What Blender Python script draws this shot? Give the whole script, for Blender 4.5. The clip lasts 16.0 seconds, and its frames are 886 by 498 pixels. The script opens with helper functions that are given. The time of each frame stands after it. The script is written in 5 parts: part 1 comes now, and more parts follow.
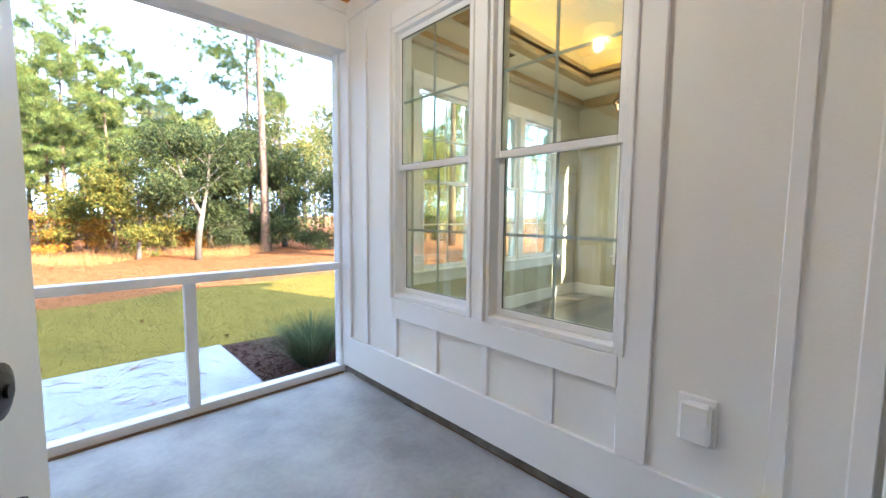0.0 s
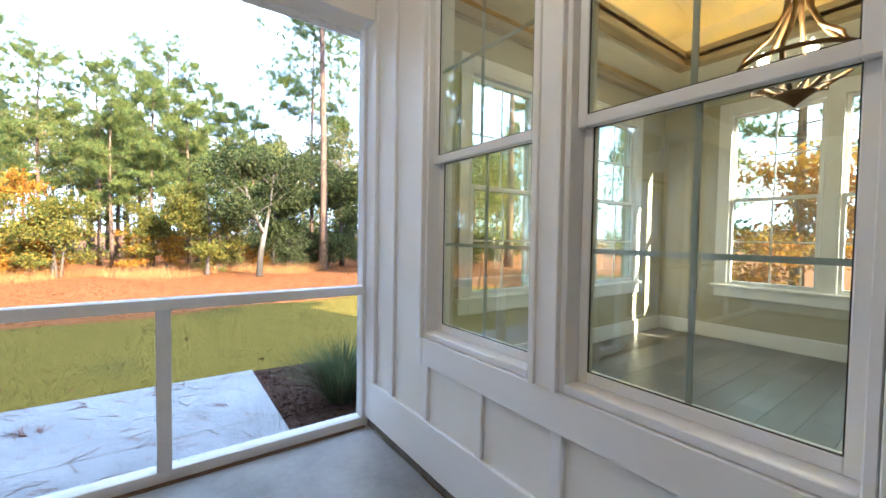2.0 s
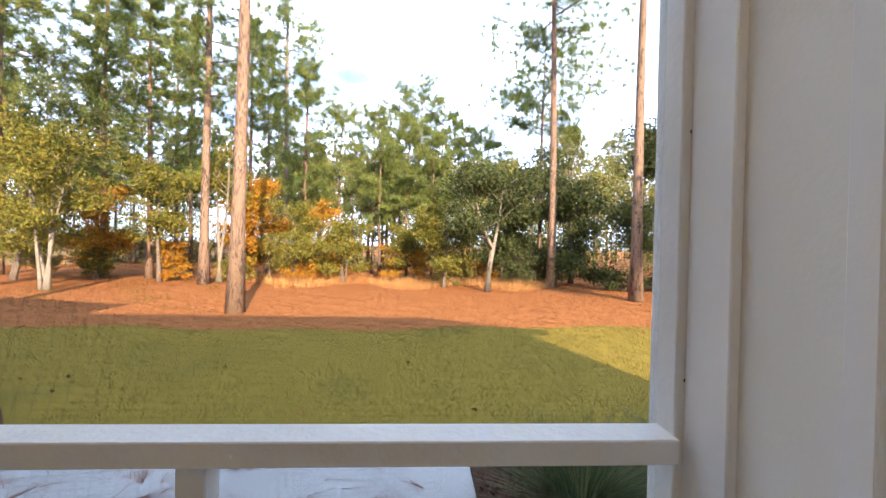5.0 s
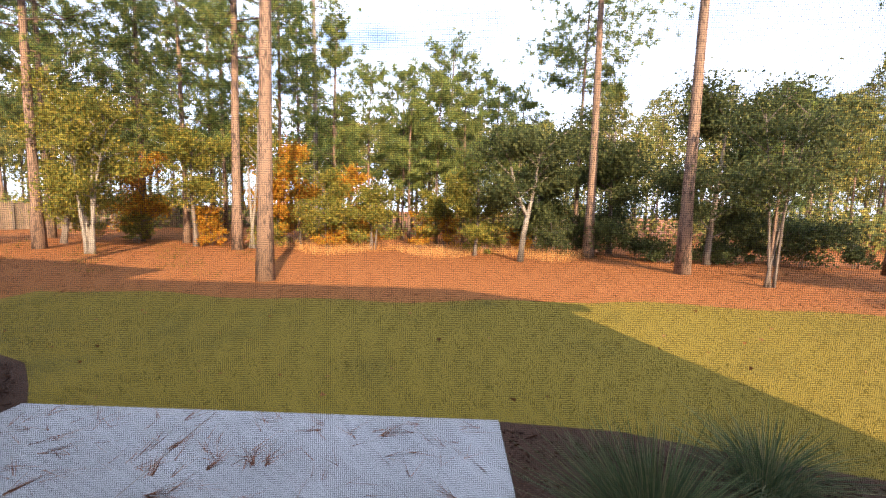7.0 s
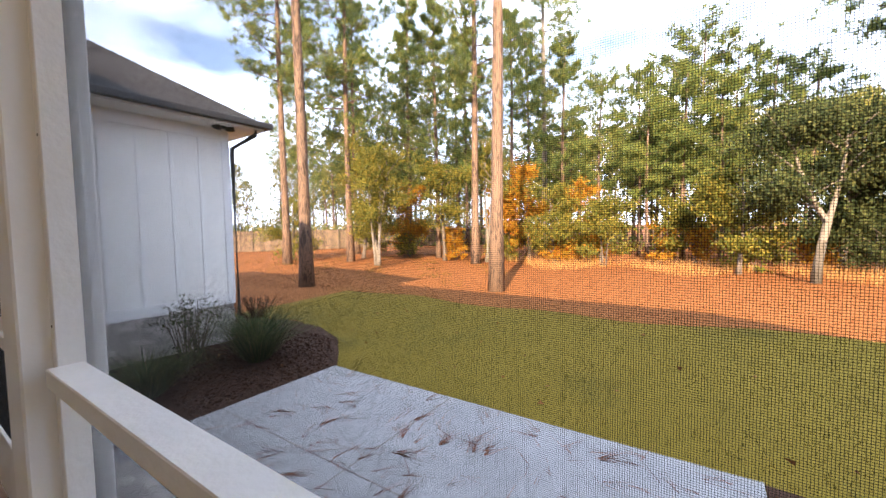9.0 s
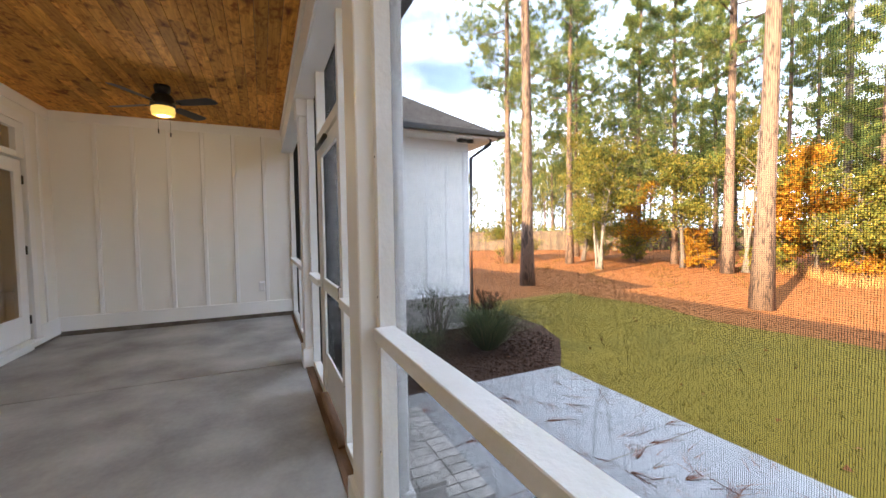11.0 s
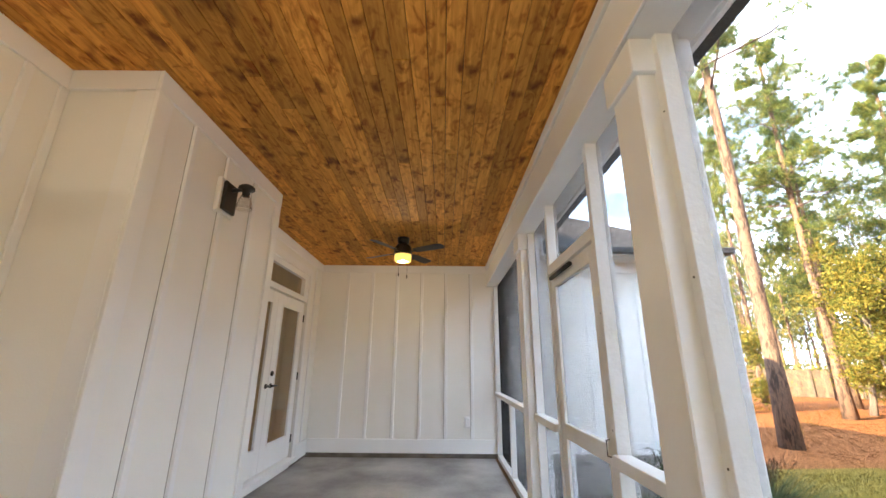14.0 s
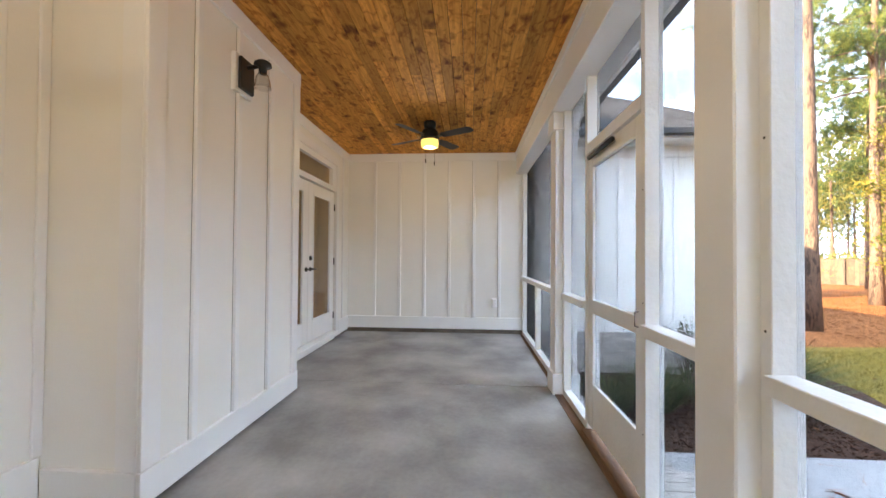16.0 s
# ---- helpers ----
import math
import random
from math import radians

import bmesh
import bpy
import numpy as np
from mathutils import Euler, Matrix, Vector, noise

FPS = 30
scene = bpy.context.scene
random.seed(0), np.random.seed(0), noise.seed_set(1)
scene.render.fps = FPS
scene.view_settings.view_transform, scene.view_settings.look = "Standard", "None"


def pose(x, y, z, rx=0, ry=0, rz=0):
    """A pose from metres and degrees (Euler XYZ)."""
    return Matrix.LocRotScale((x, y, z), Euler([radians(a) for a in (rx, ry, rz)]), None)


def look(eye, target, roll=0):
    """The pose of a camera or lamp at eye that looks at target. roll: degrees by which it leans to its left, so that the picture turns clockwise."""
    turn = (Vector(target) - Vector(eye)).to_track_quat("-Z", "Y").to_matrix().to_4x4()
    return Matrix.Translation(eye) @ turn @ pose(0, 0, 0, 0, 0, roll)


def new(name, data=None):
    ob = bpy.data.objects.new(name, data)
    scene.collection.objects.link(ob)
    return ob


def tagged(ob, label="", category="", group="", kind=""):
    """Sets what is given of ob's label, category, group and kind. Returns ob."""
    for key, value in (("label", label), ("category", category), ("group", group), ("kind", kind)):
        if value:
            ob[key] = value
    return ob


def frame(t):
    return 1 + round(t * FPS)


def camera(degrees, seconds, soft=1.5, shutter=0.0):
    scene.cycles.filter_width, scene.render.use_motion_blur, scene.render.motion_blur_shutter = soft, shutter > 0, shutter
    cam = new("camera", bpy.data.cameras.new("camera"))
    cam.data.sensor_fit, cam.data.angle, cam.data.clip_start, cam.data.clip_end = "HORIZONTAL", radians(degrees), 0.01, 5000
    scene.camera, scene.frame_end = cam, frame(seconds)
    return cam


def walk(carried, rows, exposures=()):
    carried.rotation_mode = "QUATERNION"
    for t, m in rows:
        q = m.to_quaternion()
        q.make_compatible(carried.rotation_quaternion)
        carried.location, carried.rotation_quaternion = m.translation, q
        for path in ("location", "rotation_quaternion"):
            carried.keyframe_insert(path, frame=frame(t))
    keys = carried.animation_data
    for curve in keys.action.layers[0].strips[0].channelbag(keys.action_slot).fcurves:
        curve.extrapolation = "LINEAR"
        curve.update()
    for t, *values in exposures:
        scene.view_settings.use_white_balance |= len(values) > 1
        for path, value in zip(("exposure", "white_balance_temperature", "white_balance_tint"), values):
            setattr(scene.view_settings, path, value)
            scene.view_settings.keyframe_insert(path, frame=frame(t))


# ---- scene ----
cam = camera(97.3, 16.0)
PATH = [
    (0, (-1.645, -2.916, 1.316), (-0.262, -1.481, 1.148), 0.5),
    (0.5, (-1.589, -2.803, 1.308), (-0.012, -1.583, 1.154), -0.7),
    (1, (-1.51, -2.635, 1.237), (0.104, -1.457, 1.15), -1.6),
    (1.5, (-1.314, -2.516, 1.244), (0.146, -1.151, 1.166), -0.7),
    (2, (-1.094, -2.388, 1.261), (0.069, -0.762, 1.195), 0.9),
    (2.5, (-0.946, -2.176, 1.301), (-0.165, -0.335, 1.255), 1.5),
    (3, (-0.798, -1.935, 1.298), (-0.365, 0.017, 1.281), 1.4),
    (3.5, (-0.642, -1.689, 1.321), (-0.443, 0.301, 1.306), 1.2),
    (4, (-0.578, -1.409, 1.318), (-0.474, 0.589, 1.311), 1.6),
    (6.5, (-0.698, -0.374, 1.394), (-0.583, 1.618, 1.261), 0.9),
    (7, (-0.666, -0.326, 1.394), (-0.707, 1.664, 1.201), 1.6),
    (7.5, (-0.593, -0.313, 1.339), (-0.91, 1.653, 1.153), 1.6),
    (8, (-0.538, -0.307, 1.324), (-1.161, 1.587, 1.165), 0.2),
    (10.5, (-0.554, -0.395, 1.314), (-2.227, 0.698, 1.215), -0.6),
    (11, (-0.615, -0.442, 1.308), (-2.43, 0.395, 1.218), -0.8),
    (11.5, (-0.696, -0.531, 1.314), (-2.607, 0.056, 1.243), -0.9),
    (12, (-0.791, -0.644, 1.316), (-2.76, -0.291, 1.289), -0.7),
    (12.5, (-0.851, -0.738, 1.315), (-2.842, -0.565, 1.373), -0.4),
    (13, (-0.873, -0.799, 1.32), (-2.862, -0.735, 1.519), 0.0),
    (13.5, (-0.878, -0.831, 1.321), (-2.841, -0.814, 1.705), 0.3),
    (14, (-0.897, -0.845, 1.326), (-2.814, -0.852, 1.896), 0.5),
    (14.5, (-0.911, -0.84, 1.331), (-2.793, -0.868, 2.008), 0.6),
    (15, (-0.922, -0.844, 1.323), (-2.832, -0.897, 1.915), 0.5),
    (15.5, (-0.941, -0.876, 1.294), (-2.914, -0.946, 1.615), 0.2),
    (16, (-0.957, -0.882, 1.26), (-2.953, -1.017, 1.292), 0.4),
]
walk(cam, [(t, look(eye, target, roll)) for t, eye, target, roll in PATH], [(0, 3.83, 4700, 7), (1, 3.63, 4800, 7), (2, 3.37, 4800, 7), (3.5, 2.98, 5150, 8), (5, 2.68, 5500, 11), (6.5, 2.36, 5750, 14), (8, 2.43, 5800, 16), (10, 2.86, 5850, 12), (11, 3.07, 5800, 10), (12.5, 3.48, 5750, 8), (14.5, 3.58, 5700, 8), (16, 3.68, 5550, 8)])

# ---- world and sun ----
SUN_EL, SUN_DIR = radians(25), Vector((0.322, -0.947, 0))
world = bpy.data.worlds.new("sky")
scene.world = world
world.use_nodes = True
wn, wl = world.node_tree.nodes, world.node_tree.links
wn.clear()
sky = wn.new("ShaderNodeTexSky")
sky.sky_type, sky.sun_disc = "NISHITA", False
sky.sun_elevation, sky.sun_rotation = SUN_EL, math.atan2(SUN_DIR.x, SUN_DIR.y)
sky.air_density, sky.dust_density, sky.ozone_density = 1.0, 1.2, 1.5
wtc = wn.new("ShaderNodeTexCoord")
wmap = wn.new("ShaderNodeMapping")
wmap.inputs["Scale"].default_value = (1.2, 1.2, 3.5)
cloud = wn.new("ShaderNodeTexNoise")
cloud.inputs["Scale"].default_value, cloud.inputs["Detail"].default_value = 1.6, 7
ramp = wn.new("ShaderNodeValToRGB")
ramp.color_ramp.elements[0].color = (0.10, 0.10, 0.10, 1)
ramp.color_ramp.elements[0].position, ramp.color_ramp.elements[1].position = 0.34, 0.60
wmix = wn.new("ShaderNodeMix")
wmix.data_type = "RGBA"
wmix.inputs["B"].default_value = (17.0, 18.2, 20.4, 1)
wbg = wn.new("ShaderNodeBackground")
wbg.inputs["Strength"].default_value = 0.05
wout = wn.new("ShaderNodeOutputWorld")
wl.new(wtc.outputs["Generated"], wmap.inputs["Vector"])
wl.new(wmap.outputs["Vector"], cloud.inputs["Vector"])
wl.new(cloud.outputs["Fac"], ramp.inputs["Fac"])
wl.new(ramp.outputs["Color"], wmix.inputs["Factor"])
wl.new(sky.outputs["Color"], wmix.inputs["A"])
wl.new(wmix.outputs["Result"], wbg.inputs["Color"])
wl.new(wbg.outputs["Background"], wout.inputs["Surface"])
sun = new("sun", bpy.data.lights.new("sun", "SUN"))
sun.data.energy, sun.data.angle, sun.data.color = 5.0, radians(0.6), (1.0, 0.72, 0.42)
sun.matrix_world = look((0, 0, 0), tuple(-(SUN_DIR.normalized() * math.cos(SUN_EL) + Vector((0, 0, math.sin(SUN_EL))))))

# ---- materials ----
def rgb(c):
    return (*c, 1)


def mat(name, a, b=None, rough=0.6, metal=0.0, scale=3.0, fine=60.0, bump=0.15, stretch=(1, 1, 1), per="", mottle=0.25, spec=0.5, lo=0.40, hi=0.78):
    """Two-colour mottled surface with fine grain and relief; per: island or object adds variation piece by piece."""
    b = b or tuple(v * 0.86 for v in a)
    m = bpy.data.materials.new(name)
    m.use_nodes = True
    n, l = m.node_tree.nodes, m.node_tree.links
    p = n["Principled BSDF"]
    p.inputs["Roughness"].default_value, p.inputs["Metallic"].default_value = rough, metal
    p.inputs["Specular IOR Level"].default_value = spec
    tc, mp = n.new("ShaderNodeTexCoord"), n.new("ShaderNodeMapping")
    mp.inputs["Scale"].default_value = stretch
    l.new(tc.outputs["Object"], mp.inputs["Vector"])
    big, small = n.new("ShaderNodeTexNoise"), n.new("ShaderNodeTexNoise")
    big.inputs["Scale"].default_value, big.inputs["Detail"].default_value = scale, 5
    small.inputs["Scale"].default_value, small.inputs["Detail"].default_value = fine, 3
    for q in (big, small):
        l.new(mp.outputs["Vector"], q.inputs["Vector"])
    add = n.new("ShaderNodeMath")
    add.operation = "MULTIPLY_ADD"
    l.new(small.outputs["Fac"], add.inputs[0])
    add.inputs[1].default_value = mottle
    l.new(big.outputs["Fac"], add.inputs[2])
    r = n.new("ShaderNodeValToRGB")
    r.color_ramp.elements[0].position, r.color_ramp.elements[1].position = lo, hi
    r.color_ramp.elements[0].color, r.color_ramp.elements[1].color = rgb(b), rgb(a)
    l.new(add.outputs[0], r.inputs["Fac"])
    colour = r.outputs["Color"]
    if per:
        src = n.new("ShaderNodeNewGeometry" if per == "island" else "ShaderNodeObjectInfo")
        hsv = n.new("ShaderNodeHueSaturation")
        mr = n.new("ShaderNodeMapRange")
        mr.inputs["To Min"].default_value, mr.inputs["To Max"].default_value = 0.72, 1.25
        l.new(src.outputs["Random Per Island" if per == "island" else "Random"], mr.inputs["Value"])
        l.new(mr.outputs["Result"], hsv.inputs["Value"])
        l.new(colour, hsv.inputs["Color"])
        colour = hsv.outputs["Color"]
    l.new(colour, p.inputs["Base Color"])
    if bump:
        bp = n.new("ShaderNodeBump")
        bp.inputs["Strength"].default_value, bp.inputs["Distance"].default_value = bump, 0.01
        l.new(small.outputs["Fac"], bp.inputs["Height"])
        l.new(bp.outputs["Normal"], p.inputs["Normal"])
    return m


def leaf_mat(name, colours, through_light=0.35):
    """Leaves: one colour per leaf out of a ramp, part of the light shines through."""
    m = bpy.data.materials.new(name)
    m.use_nodes = True
    n, l = m.node_tree.nodes, m.node_tree.links
    p = n["Principled BSDF"]
    p.inputs["Roughness"].default_value, p.inputs["Specular IOR Level"].default_value = 0.75, 0.06
    g, r = n.new("ShaderNodeNewGeometry"), n.new("ShaderNodeValToRGB")
    while len(r.color_ramp.elements) < len(colours):
        r.color_ramp.elements.new(0.5)
    for i, c in enumerate(colours):
        r.color_ramp.elements[i].position = i / max(1, len(colours) - 1)
        r.color_ramp.elements[i].color = rgb(c)
    l.new(g.outputs["Random Per Island"], r.inputs["Fac"])
    l.new(r.outputs["Color"], p.inputs["Base Color"])
    t, mx = n.new("ShaderNodeBsdfTranslucent"), n.new("ShaderNodeMixShader")
    l.new(r.outputs["Color"], t.inputs["Color"])
    mx.inputs[0].default_value = through_light
    l.new(p.outputs[0], mx.inputs[1])
    l.new(t.outputs[0], mx.inputs[2])
    l.new(mx.outputs[0], n["Material Output"].inputs["Surface"])
    return m


def glow_mat(name, c, strength):
    m = bpy.data.materials.new(name)
    m.use_nodes = True
    p = m.node_tree.nodes["Principled BSDF"]
    p.inputs["Base Color"].default_value = rgb(c)
    p.inputs["Emission Color"].default_value, p.inputs["Emission Strength"].default_value = rgb(c), strength
    return m


def glass_mat(name, tint=(0.93, 0.96, 0.94), gloss=1.0, power=4.0):
    m = bpy.data.materials.new(name)
    m.use_nodes = True
    n, l = m.node_tree.nodes, m.node_tree.links
    n.remove(n["Principled BSDF"])
    t, g, f, mx = (n.new("ShaderNode" + k) for k in ("BsdfTransparent", "BsdfGlossy", "LayerWeight", "MixShader"))
    t.inputs["Color"].default_value = rgb(tint)
    g.inputs["Roughness"].default_value = 0.0
    f.inputs["Blend"].default_value = 0.5
    w, k = n.new("ShaderNodeMath"), n.new("ShaderNodeMath")
    w.operation, w.inputs[1].default_value = "POWER", power
    k.operation, k.use_clamp = "MULTIPLY_ADD", True
    k.inputs[1].default_value, k.inputs[2].default_value = 0.9, 0.045 * gloss
    l.new(f.outputs["Facing"], w.inputs[0])
    l.new(w.outputs[0], k.inputs[0])
    l.new(k.outputs[0], mx.inputs[0])
    l.new(t.outputs[0], mx.inputs[1])
    l.new(g.outputs[0], mx.inputs[2])
    l.new(mx.outputs[0], n["Material Output"].inputs["Surface"])
    return m


def plank_mat(name):
    """Stained pine boards that run along x: grain, dark knots, one tone per board."""
    m = bpy.data.materials.new(name)
    m.use_nodes = True
    n, l = m.node_tree.nodes, m.node_tree.links
    p = n["Principled BSDF"]
    p.inputs["Roughness"].default_value, p.inputs["Specular IOR Level"].default_value = 0.68, 0.22
    tc, geo = n.new("ShaderNodeTexCoord"), n.new("ShaderNodeNewGeometry")
    shift = n.new("ShaderNodeVectorMath")
    shift.operation = "MULTIPLY_ADD"
    shift.inputs[1].default_value = (17.0, 31.0, 9.0)
    l.new(geo.outputs["Random Per Island"], shift.inputs[0])
    l.new(tc.outputs["Object"], shift.inputs[2])
    mp = n.new("ShaderNodeMapping")
    mp.inputs["Scale"].default_value = (1.6, 18, 18)
    l.new(shift.outputs[0], mp.inputs["Vector"])
    grain = n.new("ShaderNodeTexNoise")
    grain.inputs["Scale"].default_value, grain.inputs["Detail"].default_value, grain.inputs["Distortion"].default_value = 2.2, 6, 0.8
    l.new(mp.outputs["Vector"], grain.inputs["Vector"])
    r = n.new("ShaderNodeValToRGB")
    r.color_ramp.elements[0].position, r.color_ramp.elements[1].position = 0.22, 0.80
    r.color_ramp.elements[0].color, r.color_ramp.elements[1].color = (0.40, 0.146, 0.020, 1), (0.80, 0.402, 0.070, 1)
    l.new(grain.outputs["Fac"], r.inputs["Fac"])
    km = n.new("ShaderNodeMapping")
    km.inputs["Scale"].default_value = (4.6, 6.4, 9.0)
    l.new(shift.outputs[0], km.inputs["Vector"])
    warp = n.new("ShaderNodeTexNoise")
    warp.inputs["Scale"].default_value, warp.inputs["Detail"].default_value = 1.3, 4
    l.new(km.outputs["Vector"], warp.inputs["Vector"])
    bend = n.new("ShaderNodeVectorMath")
    bend.operation = "MULTIPLY_ADD"
    bend.inputs[1].default_value = (1.1, 1.1, 0.8)
    l.new(warp.outputs["Color"], bend.inputs[0])
    l.new(km.outputs["Vector"], bend.inputs[2])
    knot = n.new("ShaderNodeTexVoronoi")
    knot.inputs["Scale"].default_value, knot.inputs["Randomness"].default_value = 1.0, 1.0
    l.new(bend.outputs[0], knot.inputs["Vector"])
    kr = n.new("ShaderNodeValToRGB")
    kr.color_ramp.elements[0].position, kr.color_ramp.elements[1].position = 0.09, 0.34
    kr.color_ramp.elements[0].color, kr.color_ramp.elements[1].color = (0.22, 0.105, 0.05, 1), (1, 1, 1, 1)
    l.new(knot.outputs["Distance"], kr.inputs["Fac"])
    mul = n.new("ShaderNodeMix")
    mul.data_type, mul.blend_type = "RGBA", "MULTIPLY"
    mul.inputs["Factor"].default_value = 0.85
    l.new(r.outputs["Color"], mul.inputs["A"])
    l.new(kr.outputs["Color"], mul.inputs["B"])
    # brown figure that runs across the boards round the knots
    fm = n.new("ShaderNodeMapping")
    fm.inputs["Scale"].default_value = (5.0, 9.0, 3.6)
    l.new(shift.outputs[0], fm.inputs["Vector"])
    figure = n.new("ShaderNodeTexNoise")
    figure.inputs["Scale"].default_value, figure.inputs["Detail"].default_value, figure.inputs["Distortion"].default_value = 1.5, 4, 1.4
    l.new(fm.outputs["Vector"], figure.inputs["Vector"])
    fr = n.new("ShaderNodeValToRGB")
    fr.color_ramp.elements[0].position, fr.color_ramp.elements[1].position = 0.50, 0.72
    fr.color_ramp.elements[0].color, fr.color_ramp.elements[1].color = (1, 1, 1, 1), (0.44, 0.25, 0.14, 1)
    l.new(figure.outputs["Fac"], fr.inputs["Fac"])
    stain = n.new("ShaderNodeMix")
    stain.data_type, stain.blend_type = "RGBA", "MULTIPLY"
    stain.inputs["Factor"].default_value = 0.9
    l.new(mul.outputs["Result"], stain.inputs["A"])
    l.new(fr.outputs["Color"], stain.inputs["B"])
    hsv, mr = n.new("ShaderNodeHueSaturation"), n.new("ShaderNodeMapRange")
    mr.inputs["To Min"].default_value, mr.inputs["To Max"].default_value = 0.74, 1.26
    l.new(geo.outputs["Random Per Island"], mr.inputs["Value"])
    l.new(mr.outputs["Result"], hsv.inputs["Value"])
    l.new(stain.outputs["Result"], hsv.inputs["Color"])
    l.new(hsv.outputs["Color"], p.inputs["Base Color"])
    bp = n.new("ShaderNodeBump")
    bp.inputs["Strength"].default_value, bp.inputs["Distance"].default_value = 0.15, 0.004
    l.new(grain.outputs["Fac"], bp.inputs["Height"])
    l.new(bp.outputs["Normal"], p.inputs["Normal"])
    return m


M_SIDING = mat("white_siding", (0.85, 0.838, 0.80), (0.81, 0.795, 0.75), rough=0.55, scale=1.2, fine=90, bump=0.08)
M_TRIM = mat("white_trim", (0.85, 0.848, 0.84), (0.81, 0.805, 0.795), rough=0.4, scale=1.5, fine=70, bump=0.05)
M_LUMBER = mat("painted_lumber", (0.80, 0.80, 0.79), (0.73, 0.73, 0.72), rough=0.5, scale=4, fine=50, bump=0.2, stretch=(1, 1, 1))
M_VINYL = mat("white_vinyl", (0.82, 0.82, 0.82), (0.79, 0.79, 0.79), rough=0.3, bump=0.0)
M_PLANK = plank_mat("stained_pine")
M_CONCRETE = mat("grey_concrete", (0.45, 0.435, 0.41), (0.215, 0.207, 0.195), rough=0.62, scale=1.7, fine=30, bump=0.10, mottle=0.14, lo=0.40, hi=0.78)
M_PATIO = mat("pale_concrete", (0.262, 0.263, 0.265), (0.208, 0.209, 0.212), rough=0.85, scale=1.5, fine=90, bump=0.15)
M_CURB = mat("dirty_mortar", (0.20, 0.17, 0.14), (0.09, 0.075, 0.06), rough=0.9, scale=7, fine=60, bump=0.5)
M_BAREWOOD = mat("bare_wood", (0.20, 0.115, 0.062), (0.09, 0.055, 0.035), rough=0.85, scale=6, fine=40, bump=0.4, stretch=(0.4, 4, 4))
# grey of the painted shade lines beside the battens
M_BATTENSHADE = mat("batten_shade", (0.34, 0.32, 0.29), (0.26, 0.24, 0.22), rough=0.9, bump=0)
M_BLACK = mat("black_metal", (0.012, 0.012, 0.013), (0.02, 0.02, 0.02), rough=0.4, bump=0.02)
M_BRONZE = mat("bronze_metal", (0.10, 0.055, 0.03), (0.05, 0.03, 0.02), rough=0.55, metal=0.2, bump=0.02)
M_GUTTER = mat("dark_gutter", (0.015, 0.014, 0.014), (0.025, 0.024, 0.024), rough=0.45, bump=0.02)
M_WIRE = mat("screen_wire", (0.010, 0.010, 0.011), (0.014, 0.014, 0.014), rough=0.7, bump=0, spec=0.2)
M_GLASS = glass_mat("window_glass", (0.91, 0.94, 0.87), gloss=2.0, power=2.6)
M_DOORGLASS = glass_mat("door_glass", (0.86, 0.73, 0.54), gloss=0.5)
M_CLEAR = glass_mat("clear_glass", (0.96, 0.96, 0.96))
M_GRILLE = mat("grey_grille", (0.36, 0.40, 0.40), (0.30, 0.34, 0.34), rough=0.4, bump=0)
M_SPACER = mat("dark_gasket", (0.03, 0.03, 0.03), (0.02, 0.02, 0.02), rough=0.6, bump=0)
M_ROOM = mat("sage_paint", (0.47, 0.44, 0.31), (0.44, 0.41, 0.285), rough=0.7, bump=0.04)
M_ROOMCEIL = mat("cream_paint", (0.80, 0.76, 0.62), (0.76, 0.72, 0.58), rough=0.7, bump=0.03)
M_TRAY = mat("tan_paint", (0.36, 0.28, 0.15), (0.32, 0.25, 0.135), rough=0.6, bump=0.03)
M_WOODFLOOR = mat("grey_floorboard", (0.155, 0.14, 0.12), (0.07, 0.063, 0.055), rough=0.30, scale=2.0, fine=14, bump=0.1, stretch=(1, 9, 1), per="object", mottle=0.5)
M_GILT = mat("aged_gilt", (0.20, 0.10, 0.026), (0.12, 0.06, 0.016), rough=0.55, metal=0.0, bump=0.05)
M_LIGHTWOOD = mat("light_wood", (0.55, 0.36, 0.15), (0.42, 0.26, 0.10), rough=0.5, scale=4, fine=30, stretch=(6, 6, 1))
M_SHINGLE = mat("asphalt_shingle", (0.068, 0.068, 0.072), (0.036, 0.036, 0.040), rough=0.9, scale=8, fine=90, bump=0.5, per="island")
M_BRICK = mat("whitewashed_brick", (0.448, 0.424, 0.392), (0.264, 0.232, 0.208), rough=0.85, scale=14, fine=70, bump=0.4, per="object", mottle=0.35)
M_MORTAR = mat("grey_mortar", (0.450, 0.425, 0.400), (0.350, 0.338, 0.312), rough=0.95, scale=20, fine=90, bump=0.4)
M_STRAW = mat("pine_straw", (0.185, 0.072, 0.022), (0.062, 0.022, 0.010), rough=0.95, scale=0.8, fine=20, bump=0.9, mottle=0.9, spec=0.08)
M_LAWN = mat("autumn_lawn", (0.135, 0.101, 0.015), (0.046, 0.043, 0.010), rough=0.95, scale=0.7, fine=45, bump=0.7, mottle=0.7, spec=0.08)
M_MULCH = mat("dark_mulch", (0.044, 0.024, 0.016), (0.016, 0.010, 0.008), rough=0.95, scale=9, fine=45, bump=1.0, mottle=0.9, spec=0.1)
M_FENCE = mat("weathered_fence", (0.17, 0.12, 0.08), (0.09, 0.065, 0.045), rough=0.9, scale=3, fine=20, bump=0.3, per="island")
M_BARK = mat("pine_bark", (0.165, 0.110, 0.076), (0.050, 0.036, 0.028), rough=0.92, scale=2.0, fine=8, bump=1.0, stretch=(3.4, 3.4, 0.7), mottle=1.0, spec=0.12, lo=0.80, hi=1.22)
